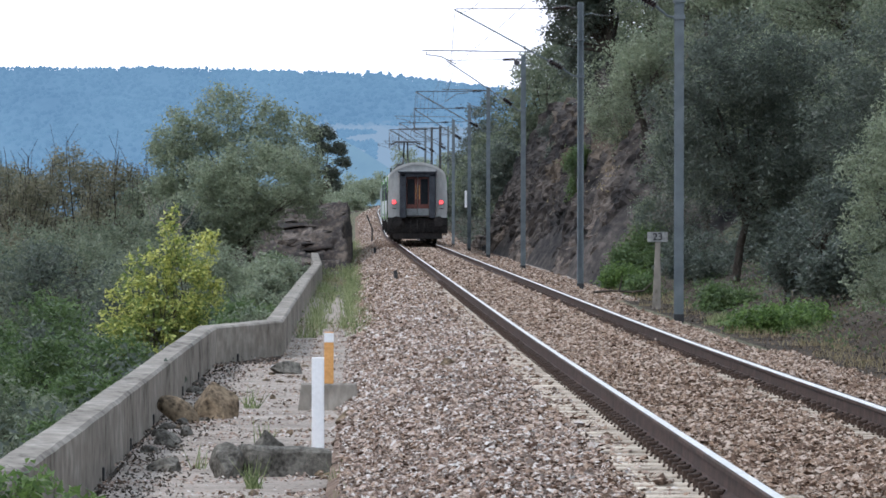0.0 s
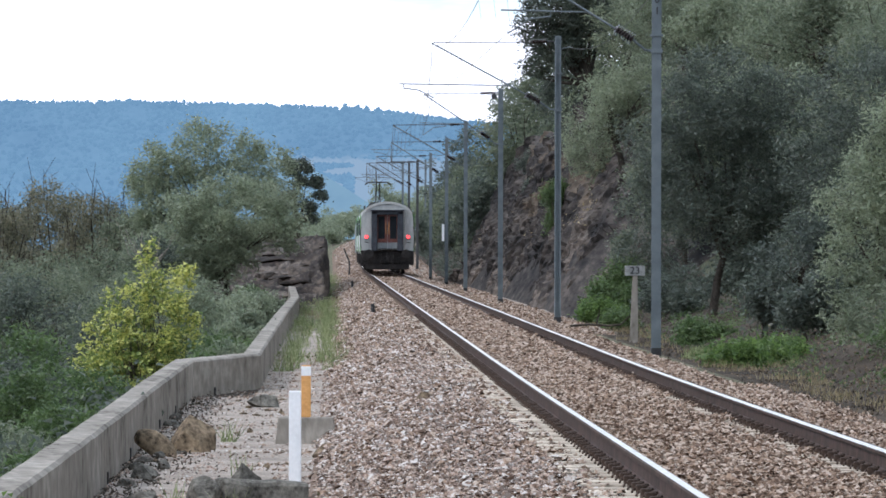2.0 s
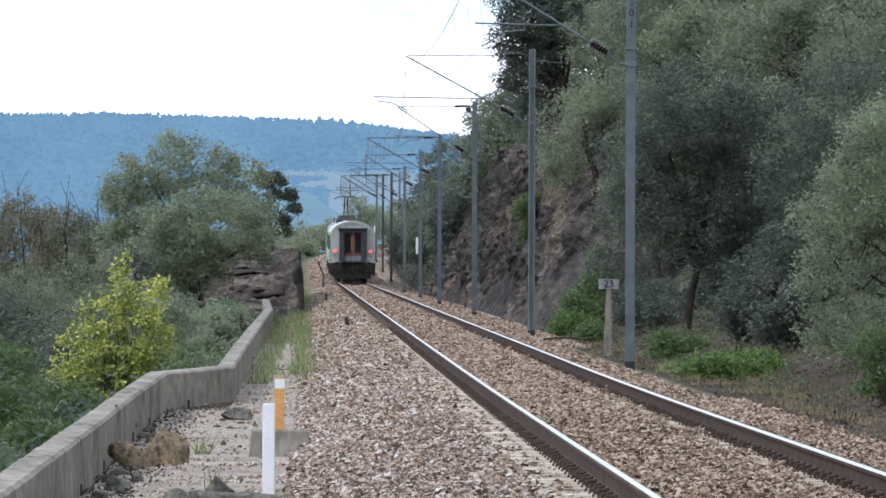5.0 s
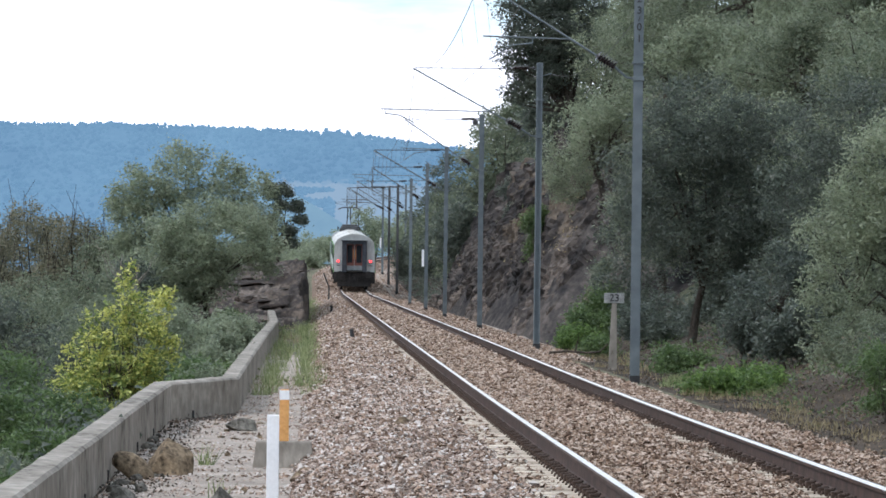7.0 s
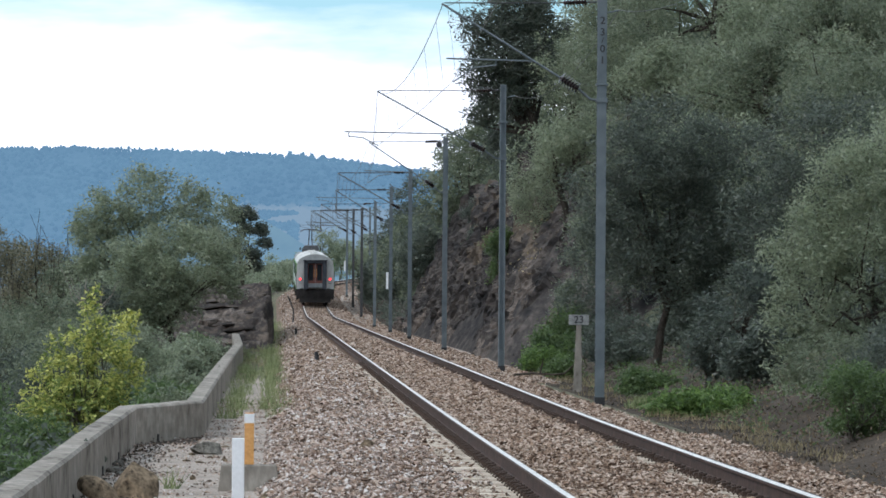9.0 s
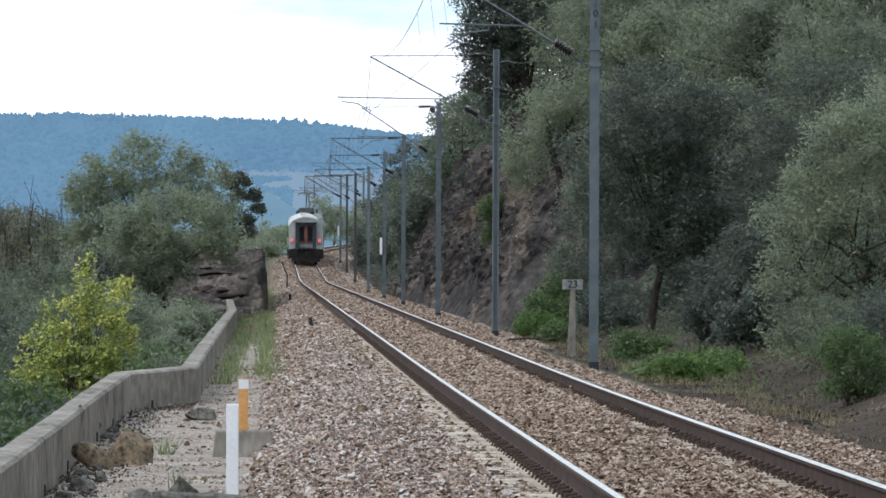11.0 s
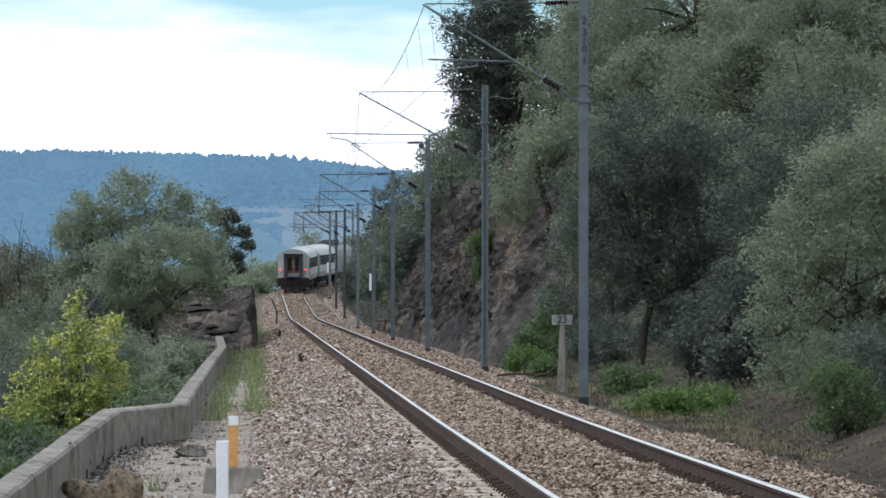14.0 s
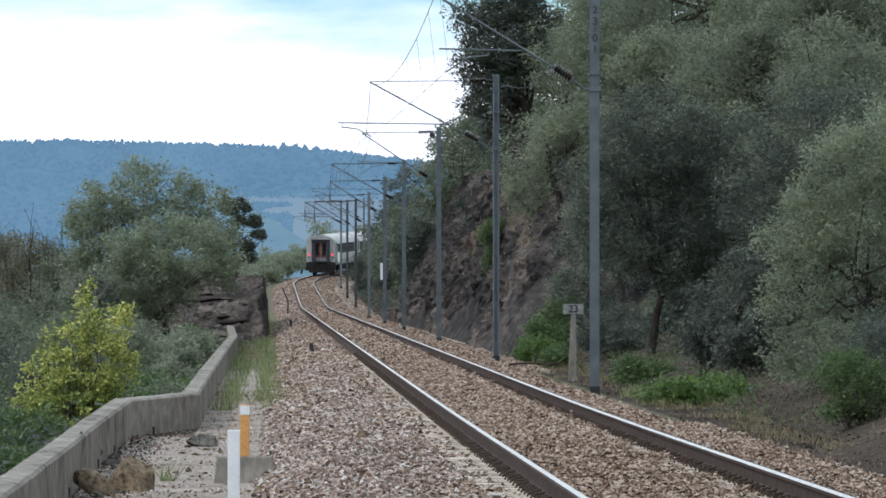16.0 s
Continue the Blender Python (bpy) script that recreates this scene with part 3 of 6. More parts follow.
def build_wires():
    mess, cont, feed, drops = [], [], [], []
    for i, (a, b) in enumerate(zip(MASTS, MASTS[1:])):
        za, zb = (0.35 if i % 2 else -0.22), (0.35 if (i + 1) % 2 else -0.22)
        n = 14
        for k in range(n + (1 if b == MASTS[-1] else 0)):
            t = k / n
            s = a + (b - a) * t
            sag = 4 * t * (1 - t)
            mess.append(beside(s, HEADS[i] + (HEADS[i + 1] - HEADS[i]) * t, 7.02 - 0.75 * sag * ((b - a) / 60) ** 2))
            cont.append(beside(s, za + (zb - za) * t, 5.53 - 0.03 * sag))
            feed.append(beside(s, 3.54, 6.95 - 0.8 * sag * ((b - a) / 60) ** 2))
            if 0 < k < n and k % 2:
                drops.append((mess[-1].copy(), cont[-1].copy()))
    wm = wire("messenger_wire", mess, 0.007, "grey messenger cable sagging from bracket to bracket")
    wire("contact_wire", cont, 0.006, "taut copper contact wire over the track")
    wire("feeder_wire", feed, 0.007, "grey feeder cable hung along the masts")
    for p, q in drops:
        wire("dropper", [p, p.lerp(q, 0.5), q], 0.0035 if p.y < 250 else 0.009, "", wm)


build_wires()


# ---- parapet wall ----
def build_wall():
    """A low concrete parapet with a skewed jog; plan points of its inner face, ground height and top height."""
    corners = [(-5.28, 37, -0.94, -0.29), (-5.21, 51, -0.92, -0.28), (-5.19, 58, -0.9, -0.28), (-5.165, 70, -0.88, -0.28), (-5.13, 77.5, -0.85, -0.255), (-5.0, 92.5, -0.8, -0.192),
               (-4.085, 98.5, -0.8, -0.205), (-4.085, 117.5, -0.8, -0.19), (-4.07, 164, -0.8, -0.185), (-4.03, 196, -0.8, -0.18), (-4.0, 205, -0.8, -0.17), (-4.4, 252, -0.8, -0.12)]
    # finer stations between the sharp corners, with the uneven line of old hand-cast concrete
    plan = []
    for a, b in zip(corners, corners[1:]):
        n = max(1, int((b[1] - a[1]) / 0.9))
        d = Vector((b[0] - a[0], b[1] - a[1], 0)).normalized()
        for k in range(n):
            q = [p + (r - p) * k / n for p, r in zip(a, b)]
            w = 0.0 if k == 0 else noise.noise(Vector((q[1] * 0.9, 1.7, 0))) * 0.6 + noise.noise(Vector((q[1] * 3.1, 4.1, 0))) * 0.5
            turn = d if k else (d + (plan[-1][1] if plan else d)).normalized()
            plan.append(((q[0] + 0.012 * w, q[1], q[2], q[3] + 0.014 * noise.noise(Vector((q[1] * 1.3, 9.0, 0))) + 0.01 * w), turn))
    plan.append((corners[-1], plan[-1][1]))
    bm = bmesh.new()
    th = 0.29
    rings = []
    for (x, y, z0, z1), d in plan:
        n = Vector((-d.y, d.x, 0)) * th / max(abs(d.y), 0.5)
        p = Vector((x, y, 0))
        up = Vector((0, 0, z1))
        rings.append([bm.verts.new(v) for v in (p + Vector((0, 0, z0 - 0.3)), p + up - Vector((0, 0, 0.03)), p + n * 0.12 + up, p + n * 0.9 + up + Vector((0, 0, 0.01)), p + n + up - Vector((0, 0, 0.03)),
                                                p + n + Vector((0, 0, z0 - 1.6)))])
    for a, b in zip(rings, rings[1:]):
        for j in range(5):
            bm.faces.new((a[j], b[j], b[j + 1], a[j + 1]))
    bm.faces.new(rings[0])
    bm.faces.new(rings[-1][::-1])
    bmesh.ops.recalc_face_normals(bm, faces=bm.faces)
    ob = part("parapet_wall", bm, M_CONCRETE)
    return tagged(ob, "low weathered grey concrete parapet wall beside the path", "wall", kind="structure")


PARAPET = build_wall()
for x, y in ((-5.195, 55.5), (-5.185, 62), (-5.17, 68.6), (-5.15, 73.8), (-5.12, 78.5), (-5.07, 84.5), (-4.72, 94.3)):
    bm = bmesh.new()
    box(bm, -0.02, 0.02, -0.04, 0.04, -0.02, 0.10, 0.006)
    hole = part("drain_outlet", bm, M_BLACK, PARAPET, "dark drain slot")
    hole.location = (x, y, float(ground_z(x + 0.3, y)) + 0.02)


# ---- posts and stones on the path ----
def build_posts():
    w = thing("marker_post", pose(-3.34, 61.5, -0.83), "plain white plastic marker post standing in gravel", "post")
    bm = bmesh.new()
    box(bm, -0.06, 0.06, -0.04, 0.04, -0.2, 0.9, 0.008)
    part("shaft", bm, M_WHITE, w)
    o = thing("cable_marker", pose(-3.28, 73.5, -0.76), "orange post with white cap on a concrete block", "post")
    bm = bmesh.new()
    vs = box(bm, -0.36, 0.36, -0.22, 0.22, -0.1, 0.25, 0.02)
    for v in vs:
        if v.co.z > 0.1:
            v.co.x *= 0.9
            v.co.y *= 0.85
    part("base_block", bm, M_CONCRETE, o, "tapered concrete block")
    bm = bmesh.new()
    box(bm, -0.055, 0.055, -0.04, 0.04, 0.25, 0.73, 0.006)
    part("shaft", bm, M_ORANGE, o, "orange painted shaft")
    bm = bmesh.new()
    box(bm, -0.057, 0.057, -0.042, 0.042, 0.73, 0.84, 0.006)
    part("cap", bm, M_WHITE, o, "white cap")
    bm = bmesh.new()
    box(bm, -0.052, 0.052, -0.038, 0.038, 0.84, 0.852, 0.003)
    part("cap_rim", bm, M_ORANGE, o)
    k = thing("kilometre_post", pose(3.62, 138, -0.6), "pale concrete kilometre post with white number head", "post")
    bm = bmesh.new()
    vs = box(bm, -0.1, 0.1, -0.06, 0.06, -0.2, 1.5, 0.01)
    for v in vs:
        if v.co.z > 0.5:
            v.co.x = v.co.x * 0.5 + 0.025
    part("shaft", bm, M_CONCRETE, k)
    bm = bmesh.new()
    box(bm, -0.2, 0.24, -0.07, 0.05, 1.44, 1.66, 0.008)
    h = part("number_head", bm, M_SIGN, k, "dull white painted head")
    text_part("23", 0.22, pose(0.02, -0.074, 1.55, 90, 0, 0), M_BLACK, h, "number")


build_posts()


def boulder(x, y, sx, sy, sz, seed, rz=0.0, tilt=0.0, label="brown weathered boulder lying on the gravel path", z=None, mat=None, sub=3, name="boulder", cuts=None, rough=0.14):
    ob = part(name, rock_bm(sx, sy, sz, seed, rough, sub, cuts), mat or M_BOULDER, smooth=cuts is not None and not cuts)
    zz = float(ground_z(x, y)) if z is None else z
    ob.matrix_world = pose(x, y, zz - 0.03, 0, tilt, rz)
    return tagged(ob, label, "boulder")


boulder(-4.96, 69.3, 0.44, 0.3, 0.22, 24, 0, 36, z=-0.78, cuts=[], rough=0.09, label="smooth brown boulder leaning against another")
boulder(-4.55, 70.8, 0.46, 0.46, 0.46, 22, -10, cuts=[(Vector(n).normalized(), d) for n, d in (((0.5, -0.35, 0.8), 0.21), ((-0.7, -0.3, 0.62), 0.24), ((0.9, -0.4, 0.15), 0.33), ((0.1, -1, 0.1), 0.31), ((-0.95, -0.3, -0.05), 0.36), ((0, 0.9, 0.5), 0.3), ((0.35, -0.8, 0.5), 0.27))], rough=0.1,
        label="pale brown angular boulder on the gravel path")
boulder(-3.93, 88.0, 0.46, 0.4, 0.20, 23, label="low grey-brown boulder on the path", mat=M_BLOCK)
boulder(-4.12, 56.2, 0.32, 0.5, 0.29, 24, 15, label="dark rounded lump of stone beside a block", mat=M_BLOCK)


def long_block():
    bm = bmesh.new()
    vs = box(bm, -0.42, 0.42, -0.3, 0.3, -0.08, 0.29, 0.05)
    bmesh.ops.subdivide_edges(bm, edges=bm.edges[:], cuts=5, use_grid_fill=True)
    for v in bm.verts:
        q = v.co * 3.0
        v.co += Vector((noise.noise(q), noise.noise(q + Vector((5, 1, 2))), noise.noise(q + Vector((1, 7, 3))))) * 0.045
        v.co.z *= 1.0 - 0.25 * (v.co.x + 0.42)
    ob = part("stone_block", bm, M_BLOCK)
    ob.matrix_world = pose(-3.60, 56.6, float(ground_z(-3.58, 56.8)), 0, 0, 4)
    return tagged(ob, "long squared dark grey stone block lying on gravel", "stone block")


long_block()
boulder(-3.76, 57.3, 0.30, 0.24, 0.44, 26, 30, label="grey stone standing behind a long block", mat=M_BLOCK)
boulder(-4.70, 57.5, 0.26, 0.24, 0.16, 27, label="dark grey stone near the parapet", mat=M_BLOCK)
boulder(-4.84, 63.4, 0.26, 0.24, 0.14, 28, label="flat grey stone near the parapet", mat=M_BLOCK)
boulder(-3.02, 68.5, 0.32, 0.3, 0.17, 29, label="pale flat stone at the foot of the ballast")
boulder(-3.31, 56.4, 0.17, 0.14, 0.12, 30, sub=2, label="small grey stone on the gravel")
boulder(-3.18, 55.9, 0.20, 0.14, 0.10, 31, sub=2, label="small yellowish stone on the gravel")
boulder(-2.98, 56.6, 0.30, 0.12, 0.06, 32, 12, sub=2, label="flat pale stone slab on the gravel")
boulder(-1.95, 69.0, 0.22, 0.18, 0.15, 33, sub=2, z=-0.24, label="dark lump of stone on the ballast")
for i in range(16):
    boulder(-5.0 + 0.35 * random.random() ** 2, random.uniform(56, 91), *[random.uniform(0.1, 0.22) for _ in range(2)], random.uniform(0.06, 0.13), 90 + i, random.uniform(0, 180), sub=2, mat=M_BLOCK, label="dark lump of rubble beside the parapet", name="rubble_stone")
for i in range(26):
    boulder(random.uniform(-4.95, -3.3), random.uniform(46, 92), *[random.uniform(0.07, 0.15) for _ in range(2)], random.uniform(0.05, 0.09), 40 + i, random.uniform(0, 180), sub=1, label="small loose stone on the gravel path", name="loose_stone")


def fallen_branch():
    bm = bmesh.new()
    tube(bm, [(-0.75, 0, 0.06), (-0.3, 0.1, 0.1), (0.2, 0.0, 0.07), (0.5, -0.1, 0.1), (0.72, 0, 0.3)], 0.035, 6, taper=0.02)
    tube(bm, [(-0.1, 0.05, 0.09), (-0.06, 0.0, 0.3), (-0.02, 0.0, 0.48)], 0.022, 5, taper=0.012)
    ob = part("fallen_branch", bm, M_BARK, smooth=True)
    ob.matrix_world = pose(3.75, 158, float(ground_z(3.75, 158)) + 0.05)
    return tagged(ob, "bleached fallen branch lying beside the kilometre post", "branch")


fallen_branch()


def stub(x, y, z, h, w, lean=0.0):
    bm = bmesh.new()
    tube(bm, [(0, 0, -0.2), (0.02, 0, h * 0.5), (lean, 0, h)], w, 6, taper=w * 0.8)
    ob = part("wooden_stake", bm, M_BLACK)
    ob.matrix_world = pose(x, y, z)
    return tagged(ob, "dark weathered wooden stake beside the ballast", "stake")


stub(-1.94, 160, -0.25, 0.26, 0.06)
stub(-2.1, 265, -0.28, 0.3, 0.06)
stub(-1.92, 365, -0.28, 1.6, 0.05, -0.3)


# ---- plants ----
RNG = np.random.default_rng(7)


def leaves(centres, spread, per, size, slim=0.45, rng=RNG, droop=0.0):
    """Leaf-shaped quads scattered round clump centres. Returns vertices and corner indices."""
    per = max(3, round(per * 1.1))
    n = len(centres) * per
    c = np.repeat(np.asarray(centres), per, axis=0) + rng.normal(0, 1, (n, 3)) * np.asarray(spread)
    d = rng.normal(0, 1, (n, 3))
    d[:, 2] = d[:, 2] * 0.7 + 0.2 - droop
    d /= np.linalg.norm(d, axis=1)[:, None]
    s = np.cross(d, rng.normal(0, 1, (n, 3)))
    s /= np.linalg.norm(s, axis=1)[:, None]
    k = (size * 0.87 * rng.uniform(0.6, 1.35, n))[:, None]
    if size > 0.03:
        v = np.stack([c - d * k + s * k * slim, c + d * k * 1.1, c - d * k * 0.8 - s * k * slim], 1)
    else:
        v = np.stack([c - d * k, c + s * k * slim, c + d * k, c - s * k * slim], 1)
    return v.reshape(-1, 3), np.arange(v.shape[0] * v.shape[1])


def clump_centres(balls, n, rng, shell=0.55):
    """Points in a set of ellipsoids (x, y, z, rx, ry, rz), more of them near the outside."""
    out = []
    vol = np.array([b[3] * b[4] * b[5] for b in balls]) ** 0.75
    for b, k in zip(balls, np.maximum(3, (n * vol / vol.sum()).astype(int))):
        d = rng.normal(0, 1, (k, 3))
        d /= np.linalg.norm(d, axis=1)[:, None]
        r = rng.uniform(shell ** 3, 1.0, k) ** (1 / 3)
        r *= 1 + 0.22 * np.sin(d[:, 0] * 5 + b[0] * 3) * np.sin(d[:, 2] * 6 + b[1]) + rng.normal(0, 0.07, k)
        out.append(np.array(b[:3]) + d * r[:, None] * np.array(b[3:]))
    return np.concatenate(out)


def tree(name, x, y, balls, leafmat, label, category="tree", clumps=150, per=60, spread=0.16, size=0.05, slim=0.4, trunk=0.14, seed=1, base=None, group="", shell=0.5, limbs=9, droop=0.0, stems=1, twigs=0):
    """A trunk with limbs to the crown's balls, given from the trunk's foot."""
    rng = np.random.default_rng(seed)
    z = float(ground_z(x, y)) if base is None else base
    t = thing(name, pose(x, y, z - 0.05), label, category, group)
    cen = clump_centres(balls, clumps, rng, shell)
    cen = cen[cen[:, 2] > 0.05]
    bm = bmesh.new()
    joints = {}

    def grow(pts, r, sides, thin, parent=None):
        """A limb, grown on to its parent's nearest point."""
        old = len(bm.verts)
        tube(bm, pts, r, sides, taper=thin)
        mine = list(bm.verts)[old:]
        if parent:
            joints[mine[0]] = min(parent, key=lambda v: (v.co - mine[0].co).length_squared)
        return mine

    top = np.array([sum(b[i] for b in balls) / len(balls) for i in range(3)])
    bole = None
    for k in range(stems):
        fork = Vector((top[0] * 0.5, top[1] * 0.5, top[2] * 0.45)) + Vector(rng.normal(0, 0.12 * stems, 3))
        bole = grow([(0.12 * k - 0.06 * stems, 0.05 * k, -0.3), fork * 0.45 + Vector(rng.normal(0, 0.06, 3)), fork], trunk, 7, trunk * 0.6, bole if k else None)
        for i in range(limbs):
            e = Vector(cen[rng.integers(len(cen))]) * 0.94
            mid = fork.lerp(e, 0.5) + Vector(rng.normal(0, 0.13, 3))
            limb = grow([fork.lerp(Vector((0, 0, 0)), 0.12 * (i % 3)), mid, e], trunk * 0.45, 5, trunk * 0.08, bole)
            for j in range(2):
                e2 = Vector(cen[rng.integers(len(cen))])
                if (e2 - mid).length < 2.0:
                    grow([mid, mid.lerp(e2, 0.5) + Vector(rng.normal(0, 0.08, 3)), e2], trunk * 0.2, 4, trunk * 0.05, limb)
    for i in range(twigs):
        p = Vector(cen[rng.integers(len(cen))])
        tube(bm, [p - Vector((0, 0, 0.5)), p + Vector((rng.normal(0, 0.12), 0, 0.5)), p + Vector((rng.normal(0, 0.25), 0, rng.uniform(0.7, 1.5)))], 0.02, 3, taper=0.008)
    bmesh.ops.weld_verts(bm, targetmap=joints)
    part("trunk", bm, M_BARK, t, smooth=True)
    v, f = leaves(cen, (spread, spread, spread * 0.8), per, size, slim, rng, droop)
    crown = new("crown", quick_mesh("crown", v, f, 3 if size > 0.03 else 4, leafmat))
    crown.parent = t
    return t


def bush(x, y, balls, leafmat, label, seed, base=None, **kw):
    kw = {"clumps": 70, "per": 60, "trunk": 0.035, "spread": 0.12, "size": 0.045, "limbs": 5, "stems": 2, **kw}
    return tree("bush", x, y, balls, leafmat, label, "bush", seed=seed, base=base, **kw)


def lumpy(r, h, n, seed, foot=0.12):
    """Balls of a crown r wide and h high: a core with n lumps on it, more of them near the top."""
    rng = np.random.default_rng(seed)
    out = [(0, 0, h * 0.5, r * 0.62, r * 0.62, h * 0.36)]
    for k in range(n):
        a, e = rng.uniform(0, 6.283), rng.uniform(-0.55, 1.35)
        q = rng.uniform(0.24, 0.44)
        c = (math.cos(a) * math.cos(e) * r * 0.78, math.sin(a) * math.cos(e) * r * 0.6, h * (0.5 + 0.38 * math.sin(e)))
        out.append((c[0], c[1], max(c[2], h * foot + q * r * 0.6), r * q, r * q, r * q * rng.uniform(0.7, 1.15)))
    return out


OLIVE, OAK = "grey-green olive tree with a dense crown", "dark green evergreen oak with a spreading crown"
# the knoll's trees, left of the line
tree("olive_tree", -7.9, 238, [(-2.0, 0, 2.1, 1.0, 1.0, 1.2), (-1.7, 0, 0.9, 1.2, 1.0, 1.0), (-2.5, 0, 4.2, 0.55, 0.6, 0.6), (0.6, 0, 6.3, 0.35, 0.4, 0.5), (-0.1, 0, 5.3, 1.1, 1.3, 1.25), (-1.8, 0, 4.9, 0.8, 1.0, 0.9), (-1.9, 0, 3.5, 0.9, 1.0, 1.2), (1.4, 0, 5.3, 0.9, 1.0, 0.85), (2.6, 0, 5.0, 0.85, 0.9, 0.85), (3.1, 0, 3.9, 0.75, 0.9, 0.9), (-1.0, 0, 4.4, 1.0, 1.0, 1.0), (-1.0, 0, 2.8, 1.3, 1.3, 1.7), (0.9, 0, 3.9, 1.3, 1.3, 1.3), (2.2, 0, 3.7, 0.9, 1.1, 1.0), (0.3, 0, 2.4, 1.5, 1.3, 1.5)], M_PALE, OLIVE, clumps=470, per=70, spread=0.2, size=0.085, seed=11, base=-0.4)
tree("olive_tree", -6.5, 222, [(0.5, 0, 2.9, 1.6, 1.6, 1.2), (-0.9, 0, 2.0, 1.3, 1.2, 1.2), (1.7, 0, 2.45, 0.9, 1.1, 0.7), (-0.4, 0, 2.0, 1.3, 1.2, 0.9), (-2.0, 0, 1.7, 1.0, 1.0, 1.1), (-2.9, 0, 1.2, 0.9, 1.0, 0.9), (-1.5, 0, 3.0, 0.8, 0.9, 0.8), (0.2, 0, 3.9, 0.5, 0.5, 0.45), (1.2, 0, 3.5, 0.5, 0.5, 0.4), (-0.6, 0, 3.7, 0.55, 0.5, 0.45), (1.9, 0, 1.9, 0.5, 0.6, 0.4), (-1.7, 0, 0.7, 1.2, 1.0, 0.8), (-0.2, 0, 1.3, 0.9, 0.9, 0.8), (-1.0, 0, 0.6, 0.8, 0.8, 0.6)], M_PALE, OLIVE, clumps=400, per=70, spread=0.17, size=0.075, seed=12, base=-0.25)
tree("cork_oak", -4.5, 292, [(-0.35, 0, 4.2, 0.42, 0.5, 0.4), (0.4, 0, 4.2, 0.28, 0.35, 0.3), (0.1, 0, 3.45, 0.34, 0.4, 0.34), (0.8, 0, 3.5, 0.3, 0.35, 0.36), (1.0, 0, 2.75, 0.24, 0.3, 0.3), (0.5, 0, 2.4, 0.3, 0.35, 0.34), (-0.5, 0, 2.7, 0.4, 0.5, 0.4), (0.75, 0, 1.8, 0.26, 0.3, 0.24)], M_OAK, "dark gnarled oak with separate leaf clusters", clumps=84, per=110, spread=0.11, size=0.08, seed=13, base=1.0, trunk=0.1)
for i, (x, y, h, r) in enumerate(((-17.3, 258, 7.0, 1.7), (-14.6, 262, 7.8, 1.6), (-12.4, 256, 7.0, 1.3), (-19.6, 262, 7.2, 1.6), (-10.8, 250, 6.4, 1.2), (-16.0, 252, 6.2, 1.4))):
    tree("poplar_tree", x, y, lumpy(r * 1.35, h * 0.95, 15, 600 + i), M_RUST if i not in (3, 4) else M_OLIVE, "thin autumn-brown tree with bare twigs on top", clumps=240, per=34, spread=0.17, size=0.075, seed=20 + i, base=-2.7, group="valley trees", limbs=24, twigs=46, shell=0.2)
for i, (x, y, r, h) in enumerate(((-18.4, 268, 2.2, 6.4), (-15.2, 270, 2.2, 6.9), (-11.9, 266, 2.0, 6.0), (-21.5, 270, 2.2, 6.6))):
    tree("valley_tree", x, y, lumpy(r * 1.15, h * 0.95, 12, 620 + i), M_RUST if i % 2 else M_OLIVE, "dull olive-brown leafy tree down the valley side", clumps=250, per=46, spread=0.24, size=0.105, seed=400 + i, base=-2.7, group="valley trees")
# bushes below the parapet, in banks one behind the other
BANKS = ((-9.2, 136, 1.25, 2.9, -1.9, "M_OAK"), (-7.6, 132, 1.0, 2.3, -1.7, "M_OLIVE"), (-10.6, 138, 1.4, 3.4, -2.1, "M_OLIVE"), (-6.0, 146, 0.8, 1.9, -1.4, "M_PALE"), (-5.25, 150, 0.55, 1.5, -1.3, "M_PALE"),
         (-5.0, 172, 0.6, 1.4, -1.2, "M_PALE"), (-6.5, 175, 1.1, 2.3, -1.5, "M_PALE"), (-8.8, 180, 1.5, 3.2, -2.1, "M_OLIVE"), (-11.6, 186, 1.8, 3.9, -2.9, "M_OLIVE"), (-14.6, 190, 1.8, 4.2, -3.3, "M_OLIVE"),
         (-10.4, 215, 1.7, 3.9, -2.4, "M_OLIVE"), (-13.2, 225, 1.9, 4.3, -3.0, "M_OLIVE"), (-16.4, 228, 2.0, 4.8, -3.2, "M_RUST"), (-8.8, 216, 1.2, 2.9, -1.2, "M_OAK"), (-5.2, 205, 0.6, 1.0, -1.1, "M_OLIVE"), (-5.7, 214, 0.6, 0.9, -1.0, "M_GREEN"),
         (-8.2, 104, 0.95, 2.1, -1.9, "M_GREEN"), (-6.9, 100, 0.75, 1.5, -1.7, "M_GREEN"), (-7.3, 88, 0.75, 1.7, -1.9, "M_GREEN"), (-8.1, 90, 0.8, 1.8, -1.8, "M_GREEN"), (-6.5, 84, 0.55, 1.2, -1.7, "M_GREEN"), (-7.6, 97, 0.6, 1.5, -1.7, "M_OAK"),
         (-6.4, 69, 0.5, 1.1, -1.7, "M_OLIVE"), (-7.0, 72, 0.6, 1.3, -1.7, "M_OLIVE"), (-5.9, 122, 0.7, 1.6, -1.6, "M_GREEN"), (-7.2, 118, 0.9, 2.0, -1.8, "M_OAK"), (-5.9, 64, 0.35, 0.9, -1.5, "M_GREEN"),
         (-4.95, 103, 0.42, 0.85, -1.15, "M_GREEN"), (-4.9, 110, 0.45, 0.95, -1.15, "M_PALE"), (-4.95, 118, 0.5, 0.95, -1.15, "M_GREEN"), (-4.9, 130, 0.5, 1.0, -1.15, "M_PALE"), (-5.0, 142, 0.55, 1.1, -1.15, "M_OLIVE"))
